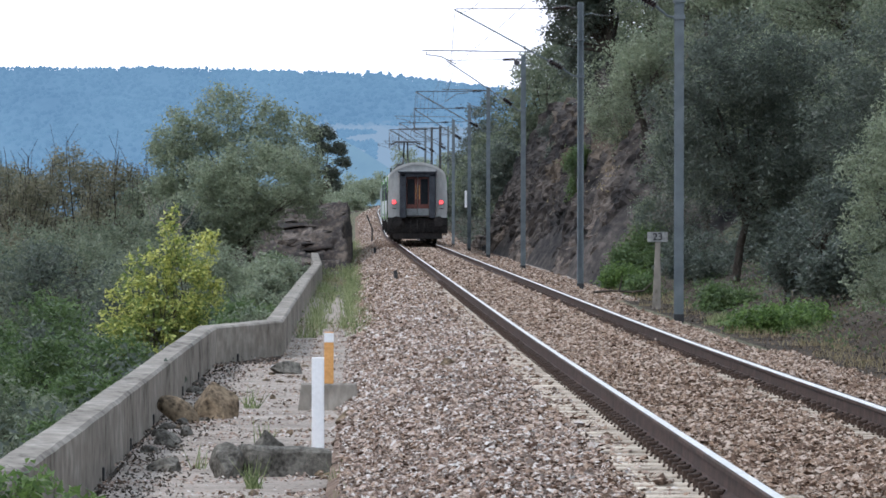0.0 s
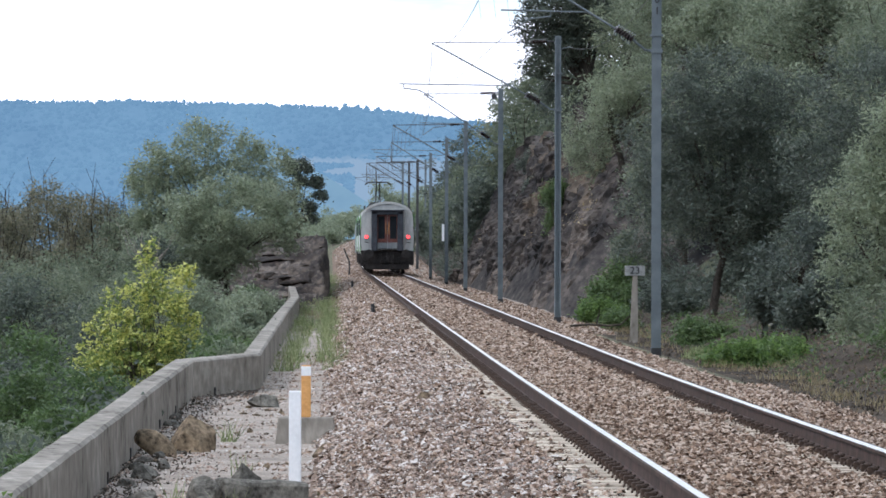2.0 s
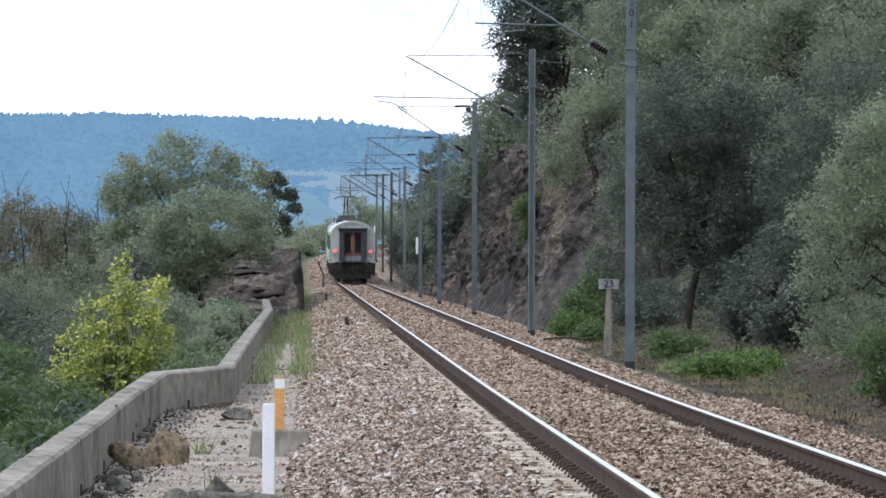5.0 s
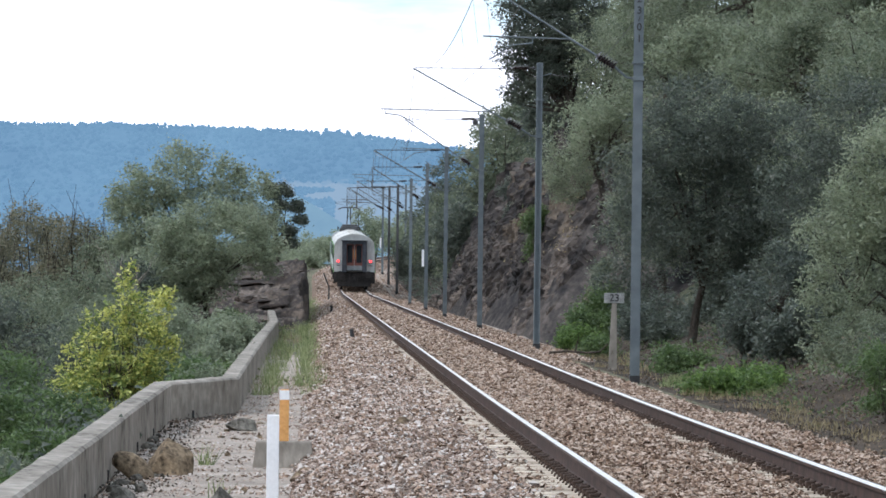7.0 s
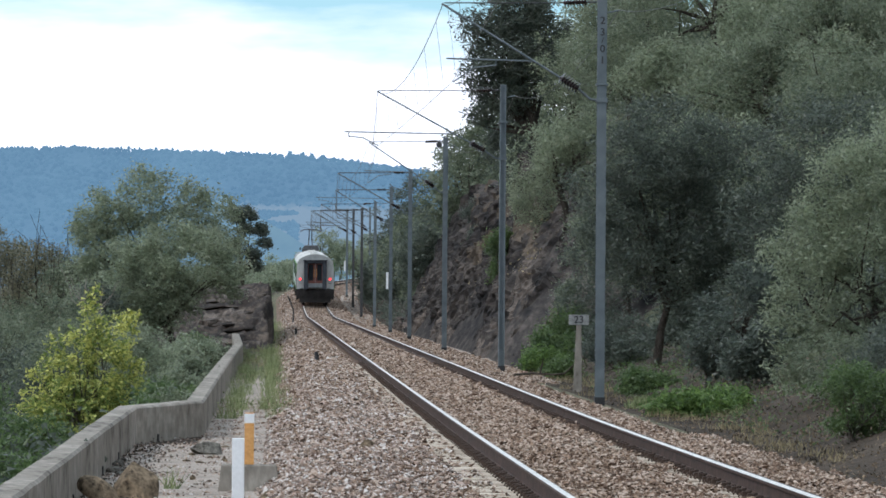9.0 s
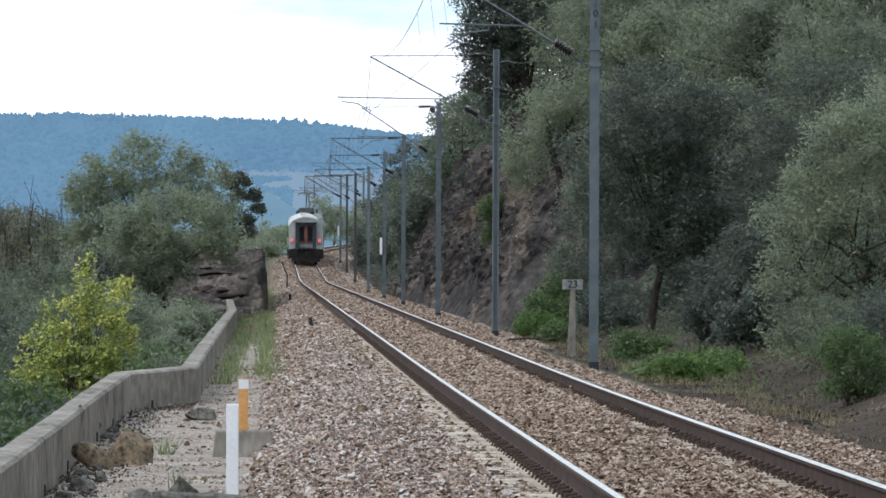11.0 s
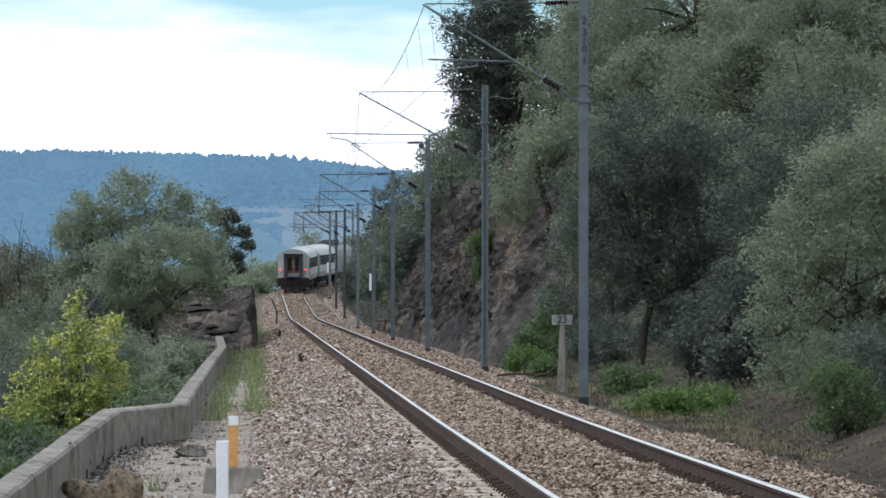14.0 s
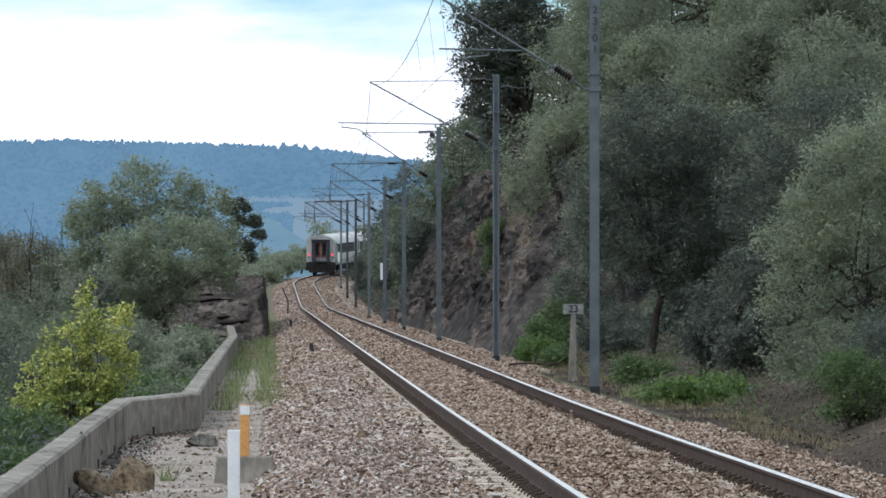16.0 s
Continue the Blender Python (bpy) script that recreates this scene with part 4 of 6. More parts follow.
LEAF = {"M_BRIGHT": M_BRIGHT, "M_PALE": M_PALE, "M_OLIVE": M_OLIVE, "M_OAK": M_OAK, "M_GREEN": M_GREEN, "M_RUST": M_RUST}
WORD = {"M_PALE": "pale grey-green bush below the parapet", "M_OLIVE": "grey-green olive bush below the parapet", "M_OAK": "dark green bush below the parapet", "M_GREEN": "bright green leafy bush below the parapet", "M_RUST": "browning bush below the parapet"}
for i, (x, y, r, h, z, k) in enumerate(BANKS):
    lf = 0.030 + 0.0002 * y
    bush(x, y, lumpy(r * 1.12, h, 11, 500 + i), LEAF[k], WORD[k], 200 + i, base=z, clumps=150, per=34, spread=0.05 + 0.0006 * y, size=lf, shell=0.45)
PLUMES = [(-0.95, 2.35), (-0.78, 2.7), (-0.55, 3.05), (-0.38, 3.3), (-0.12, 3.45), (0.08, 3.75), (0.27, 3.98), (0.42, 3.55), (0.58, 3.3), (0.72, 3.6), (0.86, 3.8), (0.98, 3.1), (-0.7, 2.1), (0.2, 3.0), (0.6, 2.7), (-0.3, 2.6)]
tree("young_tree", -6.35, 110, [(x, 0.25 * math.sin(7 * x), z - 0.5, 0.11, 0.16, 0.5) for x, z in PLUMES] + [(x * 0.85, 0.3 * math.sin(9 * x), z - 1.15, 0.19, 0.24, 0.5) for x, z in PLUMES[::2]]
     + [(-0.1, 0, 1.7, 0.75, 0.7, 0.6), (0.4, 0, 1.9, 0.5, 0.6, 0.6), (-0.55, 0.1, 1.75, 0.4, 0.4, 0.45)], M_YELLOW,
     "young tree with yellow-green autumn leaves", clumps=560, per=28, spread=0.07, size=0.041, slim=0.6, trunk=0.04, seed=36, base=-2.4, limbs=26, stems=2, shell=0.1)
tree("vine", -5.2, 40.5, [(0.1, 0, 0.86, 0.24, 0.2, 0.06), (0.44, 0, 0.72, 0.18, 0.15, 0.04), (-0.1, 0, 0.72, 0.3, 0.2, 0.1)], M_BRIGHT, "broad-leaved green vine creeping over the parapet", "vine", clumps=70, per=7, spread=0.05, size=0.04, slim=0.6, trunk=0.008, seed=40, base=-1.05, limbs=5)



def bare_sapling(x, y, z, h, seed):
    """A dead sapling of thin pale branches."""
    rng = np.random.default_rng(seed)
    bm = bmesh.new()
    tube(bm, [(0, 0, -0.3), (0.05, 0, h * 0.35), (-0.03, 0, h * 0.7), (0.06, 0, h)], 0.03, 5, taper=0.012)
    for i in range(5):
        b = h * rng.uniform(0.3, 0.75)
        sgn = 1 if i % 2 else -1
        tube(bm, [(0, 0, b), (sgn * rng.uniform(0.2, 0.4), 0.05, b + rng.uniform(0.15, 0.4)), (sgn * rng.uniform(0.45, 0.85), 0, b + rng.uniform(0.5, 1.1))], 0.018, 4, taper=0.008)
    ob = part("bare_sapling", bm, M_PALEBARK)
    ob.matrix_world = pose(x, y, z)
    return tagged(ob, "bare dead sapling with thin pale branches", "sapling")


bare_sapling(-9.0, 200, -0.7, 2.6, 4)
bare_sapling(-8.55, 203, -0.6, 2.3, 9)

# right of the line
tree("holm_oak", 6.1, 150, [(0, -0.6, 3.5, 2.0, 1.8, 2.1), (-1.3, 0.3, 2.1, 0.95, 1.2, 1.5), (1.8, -0.4, 2.8, 1.5, 1.4, 1.9), (0.2, -1.2, 5.2, 1.5, 1.6, 1.1), (-0.8, -0.8, 4.3, 1.0, 1.3, 1.2), (0.6, -0.9, 2.2, 1.5, 1.0, 0.9), (0.1, -1.7, 2.5, 1.4, 0.7, 0.8), (1.4, -1.2, 4.6, 1.4, 1.5, 1.2), (-1.5, -1.0, 3.1, 0.5, 0.6, 0.5), (0.9, -1.9, 3.9, 0.7, 0.5, 0.5), (-0.2, -2.2, 4.4, 0.6, 0.5, 0.45), (1.9, -1.9, 3.0, 0.7, 0.5, 0.5), (-0.9, -1.9, 5.2, 0.6, 0.5, 0.45)], M_OAK, OAK, clumps=760, per=75, spread=0.16, size=0.055, seed=51, base=0.0, trunk=0.12, limbs=18, shell=0.3)
tree("holm_oak", 9.0, 143, [(0, 0, 2.8, 1.8, 1.5, 2.0), (0.4, -0.8, 4.4, 1.6, 1.6, 1.6), (-0.3, 0.6, 1.3, 1.7, 1.0, 1.0)], M_OAK, OAK, clumps=380, per=70, spread=0.17, size=0.055, seed=52, base=0.3, trunk=0.16)
tree("olive_tree", 6.9, 104, [(0, 0, 2.5, 1.3, 1.2, 1.7), (-1.1, 0, 1.6, 0.8, 0.9, 1.3), (1.2, 0, 2.3, 1.2, 1.1, 1.8), (-0.4, 0, 3.5, 0.8, 0.9, 0.8), (0.6, 0, 3.9, 0.9, 0.9, 0.7), (-0.6, 0, 0.5, 1.1, 0.8, 0.7), (0.8, 0, 0.6, 1.2, 0.8, 0.7), (-1.0, 0, 2.6, 0.7, 0.8, 0.9)], M_PALE, OLIVE, clumps=600, per=75, spread=0.12, size=0.045, seed=53, base=-0.1, trunk=0.12, limbs=14)
# the darker oak leaves on bushes 1 to 3 stand in for shade there
for i, (x, y, r, h) in enumerate(((4.75, 84, 0.5, 1.2), (5.4, 86, 0.6, 1.4), (5.9, 90, 0.6, 1.3), (6.6, 88, 0.7, 1.5), (6.3, 101, 0.8, 1.2), (7.6, 100, 0.9, 1.2))):
    bush(x, y, [(0, 0, h * 0.5, r, r, h * 0.45), (r * 0.6, 0, h * 0.35, r * 0.6, r * 0.6, h * 0.3)], M_GREEN if i == 0 else M_OAK if i < 4 else M_OLIVE, "green leafy bush at the foot of the bank", 54 + i, clumps=110, per=55, spread=0.075, size=0.034, group="bushes at the bank")
for i, (x, y, r, h) in enumerate(((7.0, 178, 1.5, 3.6), (9.4, 176, 1.9, 4.2), (12.0, 172, 2.2, 4.6), (14.8, 168, 2.2, 4.6), (6.6, 206, 1.4, 3.6), (8.4, 203, 1.8, 3.6), (11.0, 200, 2.2, 3.8), (14.0, 198, 2.4, 4.0), (17.0, 194, 2.4, 4.2), (12.0, 150, 1.8, 4.4), (11.2, 128, 1.6, 4.2), (9.6, 118, 1.4, 3.4), (12.5, 214, 2.2, 4.0), (15.5, 212, 2.4, 4.2), (18.5, 208, 2.6, 4.2), (10.0, 218, 1.8, 3.6), (16.5, 182, 2.2, 4.2), (11.4, 186.5, 1.5, 2.6), (13.4, 185, 1.6, 2.8), (8.9, 232, 1.7, 5.0), (9.9, 226, 1.7, 4.6), (8.0, 246, 1.6, 4.8), (9.2, 252, 1.8, 5.0))):
    tree("olive_tree", x, y, lumpy(r * 1.35, h * 1.06, 15, 520 + i, 0.05), (M_PALE if i % 3 == 1 else M_OLIVE), OLIVE, clumps=215, per=56, spread=0.19, size=0.068, seed=60 + i, group="trees on the slope")
for i, (x, y, r, h) in enumerate(((10.6, 232, 2.3, 4.6), (13.6, 230, 2.6, 4.6), (17.0, 226, 3.0, 5.0), (20.5, 222, 3.0, 5.0), (9.0, 262, 2.2, 5.0), (7.4, 256, 1.6, 4.4))):
    tree("holm_oak", x, y, lumpy(r * 1.1, h, 12, 560 + i), M_OAK if i % 2 else M_GREEN, OAK, clumps=170, per=52, spread=0.2, size=0.095, seed=70 + i, group="trees on the hill")
tree("holm_oak", 7.4, 236, [(-1.8, 0, 5.4, 1.6, 1.5, 1.3), (-1.0, 0, 5.9, 1.3, 1.2, 1.5), (-2.6, 0, 4.4, 0.9, 0.9, 0.8), (-1.4, 0, 7.0, 1.5, 1.3, 1.2), (-1.0, 0, 4.2, 0.9, 1.0, 0.8), (-2.9, 0, 6.3, 0.7, 0.7, 0.5), (-1.9, 0, 3.7, 1.2, 1.1, 0.9), (-2.6, 0, 3.0, 0.6, 0.7, 0.6)], M_OAK, "dark evergreen oak leaning out from the rock edge", clumps=430, per=70, spread=0.2, size=0.085, seed=76, limbs=16, trunk=0.22)
# the oak bushes at y 118 to 126 stand in for a shadowed gap
for i, (x, y, r, h, k) in enumerate(((6.1, 215, 1.0, 2.3, "M_PALE"), (7.0, 213, 1.2, 2.6, "M_PALE"), (5.2, 232, 0.55, 2.6, "M_GREEN"), (4.4, 172, 0.5, 0.55, "M_BRIGHT"), (4.9, 176, 0.7, 0.9, "M_GREEN"), (5.5, 178, 0.8, 1.1, "M_GREEN"), (3.95, 110, 0.4, 0.26, "M_BRIGHT"), (4.5, 111, 0.45, 0.3, "M_BRIGHT"), (5.0, 112, 0.4, 0.26, "M_BRIGHT"), (4.9, 135, 0.55, 0.36, "M_GREEN"), (4.3, 160, 0.4, 0.4, "M_GREEN"), (6.3, 166, 0.9, 1.2, "M_OAK"), (5.6, 160, 0.8, 1.0, "M_OAK"),
                                  (7.4, 158, 1.0, 1.4, "M_OAK"), (8.8, 132, 1.1, 1.6, "M_OAK"), (7.6, 128, 0.7, 0.9, "M_OLIVE"), (5.7, 126, 0.6, 1.9, "M_OAK"), (6.4, 123, 0.8, 2.4, "M_OAK"), (6.1, 118, 0.5, 1.2, "M_OAK"), (7.9, 112, 0.8, 1.3, "M_OAK"), (7.2, 196, 1.1, 1.8, "M_OLIVE"), (5.8, 186, 0.6, 0.9, "M_OLIVE"), (6.1, 270, 0.8, 1.6, "M_OAK"), (6.6, 290, 0.9, 2.0, "M_OAK"), (6.9, 252, 1.0, 2.4, "M_OAK"))):
    bush(x, y, lumpy(r * 1.15, h, 9, 580 + i), LEAF[k], "leafy wild bush on the rocky bank", 300 + i, clumps=100, per=55, spread=0.13, size=0.058, group="bushes on the bank")
for i, (x, y, r, h) in enumerate(((7.0, 322, 2.2, 5.2), (6.4, 372, 2.1, 3.6), (6.2, 410, 1.8, 4.2), (6.0, 440, 2.0, 5.0), (7.2, 480, 2.6, 6.0), (7.5, 530, 2.4, 5.5), (8.5, 350, 2.4, 4.0), (5.4, 500, 1.6, 3.6), (9.5, 575, 2.2, 4.5), (6.0, 385, 1.3, 4.2), (5.7, 425, 1.2, 3.8), (5.6, 465, 1.3, 4.0), (6.6, 545, 1.5, 4.0))):
    tree("holm_oak", x, y, [(0, 0, h * 0.5, r, r, h * 0.45), (r * 0.3, 0, h * 0.9, r * 0.6, r * 0.6, h * 0.22), (-r * 0.4, 0, h * 0.35, r * 0.7, r * 0.7, h * 0.35)], M_OAK if i % 3 else M_OLIVE, OAK, clumps=130, per=48, spread=0.27, size=0.14, seed=90 + i, group="trees on the cutting")
SLOPE = np.random.default_rng(21)
seedling = bush(9.0, 196, [(0, 0, 1.2, 1.3, 1.3, 1.1), (0.8, 0.2, 0.9, 0.9, 0.9, 0.9), (-0.7, -0.2, 1.4, 0.9, 0.9, 0.8)], M_PALE, "grey-green wild olive bush on the slope", 340, clumps=85, per=55, spread=0.17, size=0.075, group="bushes on the slope")
for k in range(20):
    x, y = ((11.6, 194), (13.0, 191), (14.4, 190), (12.4, 197), (13.8, 195), (15.4, 192), (10.6, 192), (9.4, 196))[k] if k < 8 else (SLOPE.uniform(8.5, 21), SLOPE.uniform(166, 252))
    copy_thing(seedling, pose(x, y, float(ground_z(x, y)) - 0.1, 0, 0, SLOPE.uniform(0, 360)))
# left of the line beyond the knoll, and beyond the curve
for i, (x, y, h, r) in enumerate(((-5.6, 440, 1.0, 1.1), (-4.7, 470, 0.9, 0.8), (-5.0, 520, 1.2, 1.0), (-8.4, 450, 1.9, 2.0), (-11.5, 455, 3.0, 2.2), (-5.4, 500, 1.4, 1.3), (-7.6, 515, 2.0, 2.0), (-10.8, 520, 2.8, 2.2), (-5.2, 560, 1.7, 1.5), (-8.2, 575, 3.2, 2.2), (-4.0, 620, 2.2, 1.9),
                                  (-7.0, 640, 2.6, 2.4), (-1.0, 668, 2.4, 2.0), (2.6, 705, 5.8, 1.5), (4.4, 712, 5.0, 1.3), (-3.4, 690, 2.4, 2.4), (8.5, 745, 4.8, 1.8), (13.0, 770, 5.2, 2.2), (18, 790, 5.4, 2.6), (22, 780, 6.0, 2.6), (6.2, 700, 4.2, 1.9), (8.2, 716, 4.6, 2.0), (0.6, 690, 2.8, 1.9), (10.6, 735, 5.0, 2.2), (-2.2, 655, 2.2, 1.7), (-3.4, 600, 1.6, 1.4), (15.5, 765, 5.2, 2.4))):
    tree("distant_tree", x, y, [(0, 0, h * 0.55, r, r, h * 0.45), (r * 0.6, 0, h * 0.42, r * 0.7, r * 0.7, h * 0.36), (-r * 0.5, 0, h * 0.36, r * 0.7, r * 0.7, h * 0.34)], M_PALE, "grey-green tree beyond the knoll and the bend", clumps=66, per=40, spread=0.28, size=0.17, seed=110 + i, group="trees by the bend", base=float(rise(y)) - 0.8)


def cover(name, x0, x1, y0, y1, n, per, size, high, mat, label, seed, keep=None, flat=0.14):
    """Undergrowth over a stretch of the ground."""
    rng = np.random.default_rng(seed)
    x, y = rng.uniform(x0, x1, n), rng.uniform(y0, y1, n)
    if keep:
        k = keep(x, y)
        x, y = x[k], y[k]
    z = ground_z(x, y) + rng.uniform(0, 1, len(x)) ** 1.6 * high
    v, f = leaves(np.stack([x, y, z], 1), (0.28 if flat > 0.1 else 0.16, 0.28, flat), per, size, 0.45, rng)
    return tagged(new(name, quick_mesh(name, v, f, 3 if size > 0.03 else 4, mat)), label, "undergrowth", kind="stuff")


cover("undergrowth", 5.4, 20, 104, 262, 3600, 18, 0.07, 0.6, M_OAK, "dark leafy undergrowth on the bank and hillside", 1, lambda x, y: ((y < 165) & (np.sin(x * 37 + y * 11) > 0.85)) | (x > 7.6 + 0.4 * np.sin(y)))
cover("undergrowth", 5.8, 24, 100, 262, 3600, 15, 0.095, 1.5, M_OLIVE, "grey-green undergrowth on the bank and hillside", 2, lambda x, y: (y > 165) & (x > 7.8 + 0.5 * np.sin(y)))
cover("undergrowth", -20, -5.5, 58, 250, 3200, 15, 0.075, 0.45, M_OAK, "dark green undergrowth on the valley side", 3)
cover("undergrowth", 4.5, 9.0, 352, 640, 1500, 16, 0.11, 0.9, M_OAK, "dark scrub on the bank beyond the rock face", 13, lambda x, y: x > 4.6 + 0.3 * np.sin(y) + np.clip(y - S0, 0, None) ** 2 / (2 * RAD), 0.12)
cover("undergrowth", 7.0, 16, 262, 560, 900, 16, 0.12, 1.2, M_OAK, "dark undergrowth above the cutting", 4, lambda x, y: x > 7.4 + 0.6 * np.sin(y * 0.7))
cover("undergrowth", 4.6, 7.4, 205, 330, 600, 14, 0.07, 0.3, M_DRY, "dry tufts between the rocks", 5, lambda x, y: (noise2(x, y * 0.4, 0.9, 8.0) > 0.15) & (x > 5.3))
cover("undergrowth", 4.3, 7.2, 84, 176, 900, 14, 0.04, 0.1, M_GREEN, "low green weeds at the foot of the bank", 7, lambda x, y: noise2(x, y, 0.8, 3.0) > -0.1, 0.06)
cover("undergrowth", 3.5, 7.6, 78, 190, 700, 10, 0.035, 0.03, M_BARK, "dead leaves and straw at the foot of the bank", 8, None, 0.03)
cover("undergrowth", 3.6, 8.0, 60, 130, 1500, 7, 0.028, 0.03, M_BOULDER, "brown rubble and rotting leaves on the bank", 12, None, 0.03)
cover("leaf_litter", -5.15, -4.6, 46, 98, 420, 9, 0.024, 0.03, M_BARK, "dark leaf litter along the parapet", 9, None, 0.02)
cover("undergrowth", -5.2, -2.7, 120, 420, 1300, 9, 0.053, 0.08, M_GRASS, "low green weeds beside the ballast", 10, lambda x, y: (x < -2.9) & ((y > 230) | (x > -4.0)) & (noise2(x * 2.0, y * 0.25, 0.7, 5.0) > 0.12 - 0.5 * (y > 220)), 0.08)
cover("undergrowth", -16, -4.0, 380, 640, 2600, 14, 0.13, 0.8, M_PALE, "scrub beyond the knoll", 6)


def grass(name, spots, mat, label, size=0.3, seed=1):
    """Upright blades round spots (x, y, z, radius, count)."""
    rng = np.random.default_rng(seed)
    vs = []
    for x, y, z, r, n in spots:
        a, q = rng.uniform(0, 6.283, n), np.sqrt(rng.uniform(0, 1, n)) * r
        px, py = x + q * np.cos(a), y + q * np.sin(a) * 1.8
        h = size * rng.uniform(0.4, 1.3, n)
        lean = rng.normal(0, 0.34, (n, 2)) * h[:, None]
        w = 0.004 + 0.004 * rng.uniform(0, 1, n)
        b = np.stack([px, py, np.full(n, z)], 1)
        tp = b + np.stack([lean[:, 0], lean[:, 1], h], 1)
        o = np.stack([w, np.zeros(n), np.zeros(n)], 1)
        vs.append(np.stack([b - o, b + o, tp], 1).reshape(-1, 3))
    v = np.concatenate(vs)
    ob = new(name, quick_mesh(name, v, np.arange(len(v)), 3, mat))
    return tagged(ob, label, "grass", kind="stuff")


PATCH = np.random.default_rng(9)
grass("grass", [(PATCH.choice((-3.72, -3.02, -2.95)) + PATCH.normal(0, 0.13), 112 + 125 * PATCH.uniform(0, 1) ** 1.3, -0.78, 0.17, 30) for k in range(105)], M_GRASS, "tall pale green grass on the path", 0.38, 3)
grass("grass", [(PATCH.uniform(-3.9, -2.6), PATCH.uniform(100, 300), -0.78, 0.25, 18) for k in range(26)], M_DRY, "dry straw-coloured grass on the path", 0.26, 6)
grass("grass", [(PATCH.uniform(-3.4, -2.3), PATCH.uniform(270, 520), -0.7, 0.4, 40) for k in range(60)], M_GRASS, "green grass strip beside the ballast", 0.4, 7)
grass("grass", [(PATCH.uniform(3.75, 5.6), PATCH.uniform(108, 124), -0.62, 0.25, 90) for k in range(36)], M_GRASS, "bright green low grass by the masts", 0.17, 4)
grass("grass", [(PATCH.uniform(3.6, 5.6), PATCH.uniform(78, 170), -0.6, 0.3, 40) for k in range(70)], M_DRY, "dry grass at the foot of the bank", 0.13, 8)
grass("weeds", [(-3.75, 47.5, -0.92, 0.07, 40), (-3.05, 48, -0.9, 0.08, 50), (-2.85, 48.5, -0.86, 0.06, 45), (-4.2, 74, -0.82, 0.1, 30), (-3.9, 64, -0.86, 0.1, 20), (-3.2, 46, -0.92, 0.06, 40), (-3.84, 54, -0.88, 0.07, 40), (-2.9, 54.4, -0.86, 0.09, 60), (-3.1, 52.8, -0.88, 0.06, 30), (-4.4, 58, -0.87, 0.08, 14), (-2.75, 57, -0.8, 0.06, 24)], M_GRASS, "sparse green weeds in the gravel", 0.24, 5)


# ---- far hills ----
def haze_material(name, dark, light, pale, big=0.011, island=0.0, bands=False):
    """Woods or fields so far off that the air turns them blue, that haze painted as emission: two-scale variation,
    paler clearings on the lower slope.
    """
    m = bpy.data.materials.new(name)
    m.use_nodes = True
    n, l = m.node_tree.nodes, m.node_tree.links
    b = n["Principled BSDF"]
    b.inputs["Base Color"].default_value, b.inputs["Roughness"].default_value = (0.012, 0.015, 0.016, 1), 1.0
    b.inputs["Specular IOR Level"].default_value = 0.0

    def node(kind, **at):
        x = n.new(kind)
        for k, v in at.items():
            x.inputs[k].default_value = v
        return x

    def maths(op, *values):
        x = n.new("ShaderNodeMath")
        x.operation = op
        for i, v in enumerate(values):
            if isinstance(v, (int, float)):
                x.inputs[i].default_value = v
            else:
                l.new(v, x.inputs[i])
        return x.outputs[0]

    def blend(fac, a, c):
        x = n.new("ShaderNodeMix")
        x.data_type = "RGBA"
        l.new(fac, x.inputs["Factor"])
        for v, key in ((a, "A"), (c, "B")):
            if isinstance(v, tuple):
                x.inputs[key].default_value = (*v, 1)
            else:
                l.new(v, x.inputs[key])
        return x.outputs["Result"]

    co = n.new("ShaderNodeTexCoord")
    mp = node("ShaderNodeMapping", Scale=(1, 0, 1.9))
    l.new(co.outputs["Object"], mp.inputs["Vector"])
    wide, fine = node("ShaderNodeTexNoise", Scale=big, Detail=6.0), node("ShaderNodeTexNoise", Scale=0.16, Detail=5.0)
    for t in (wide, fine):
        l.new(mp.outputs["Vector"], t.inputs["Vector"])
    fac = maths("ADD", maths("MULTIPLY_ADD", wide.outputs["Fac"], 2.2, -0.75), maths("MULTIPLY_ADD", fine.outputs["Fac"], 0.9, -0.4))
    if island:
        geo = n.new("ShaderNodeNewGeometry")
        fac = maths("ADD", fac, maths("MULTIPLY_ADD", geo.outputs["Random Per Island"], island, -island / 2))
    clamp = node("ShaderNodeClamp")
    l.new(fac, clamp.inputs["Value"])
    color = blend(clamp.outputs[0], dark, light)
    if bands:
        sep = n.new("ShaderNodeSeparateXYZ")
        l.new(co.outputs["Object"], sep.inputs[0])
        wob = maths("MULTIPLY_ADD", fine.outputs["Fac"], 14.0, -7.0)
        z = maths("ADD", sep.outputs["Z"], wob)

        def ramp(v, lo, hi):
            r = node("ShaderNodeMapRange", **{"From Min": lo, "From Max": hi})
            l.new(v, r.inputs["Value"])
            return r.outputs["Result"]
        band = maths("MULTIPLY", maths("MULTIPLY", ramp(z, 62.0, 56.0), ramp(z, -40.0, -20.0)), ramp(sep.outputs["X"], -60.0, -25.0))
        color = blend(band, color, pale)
    # the haze glows from the surface itself, which reflects almost nothing
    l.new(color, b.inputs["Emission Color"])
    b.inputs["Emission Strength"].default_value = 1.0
    return m


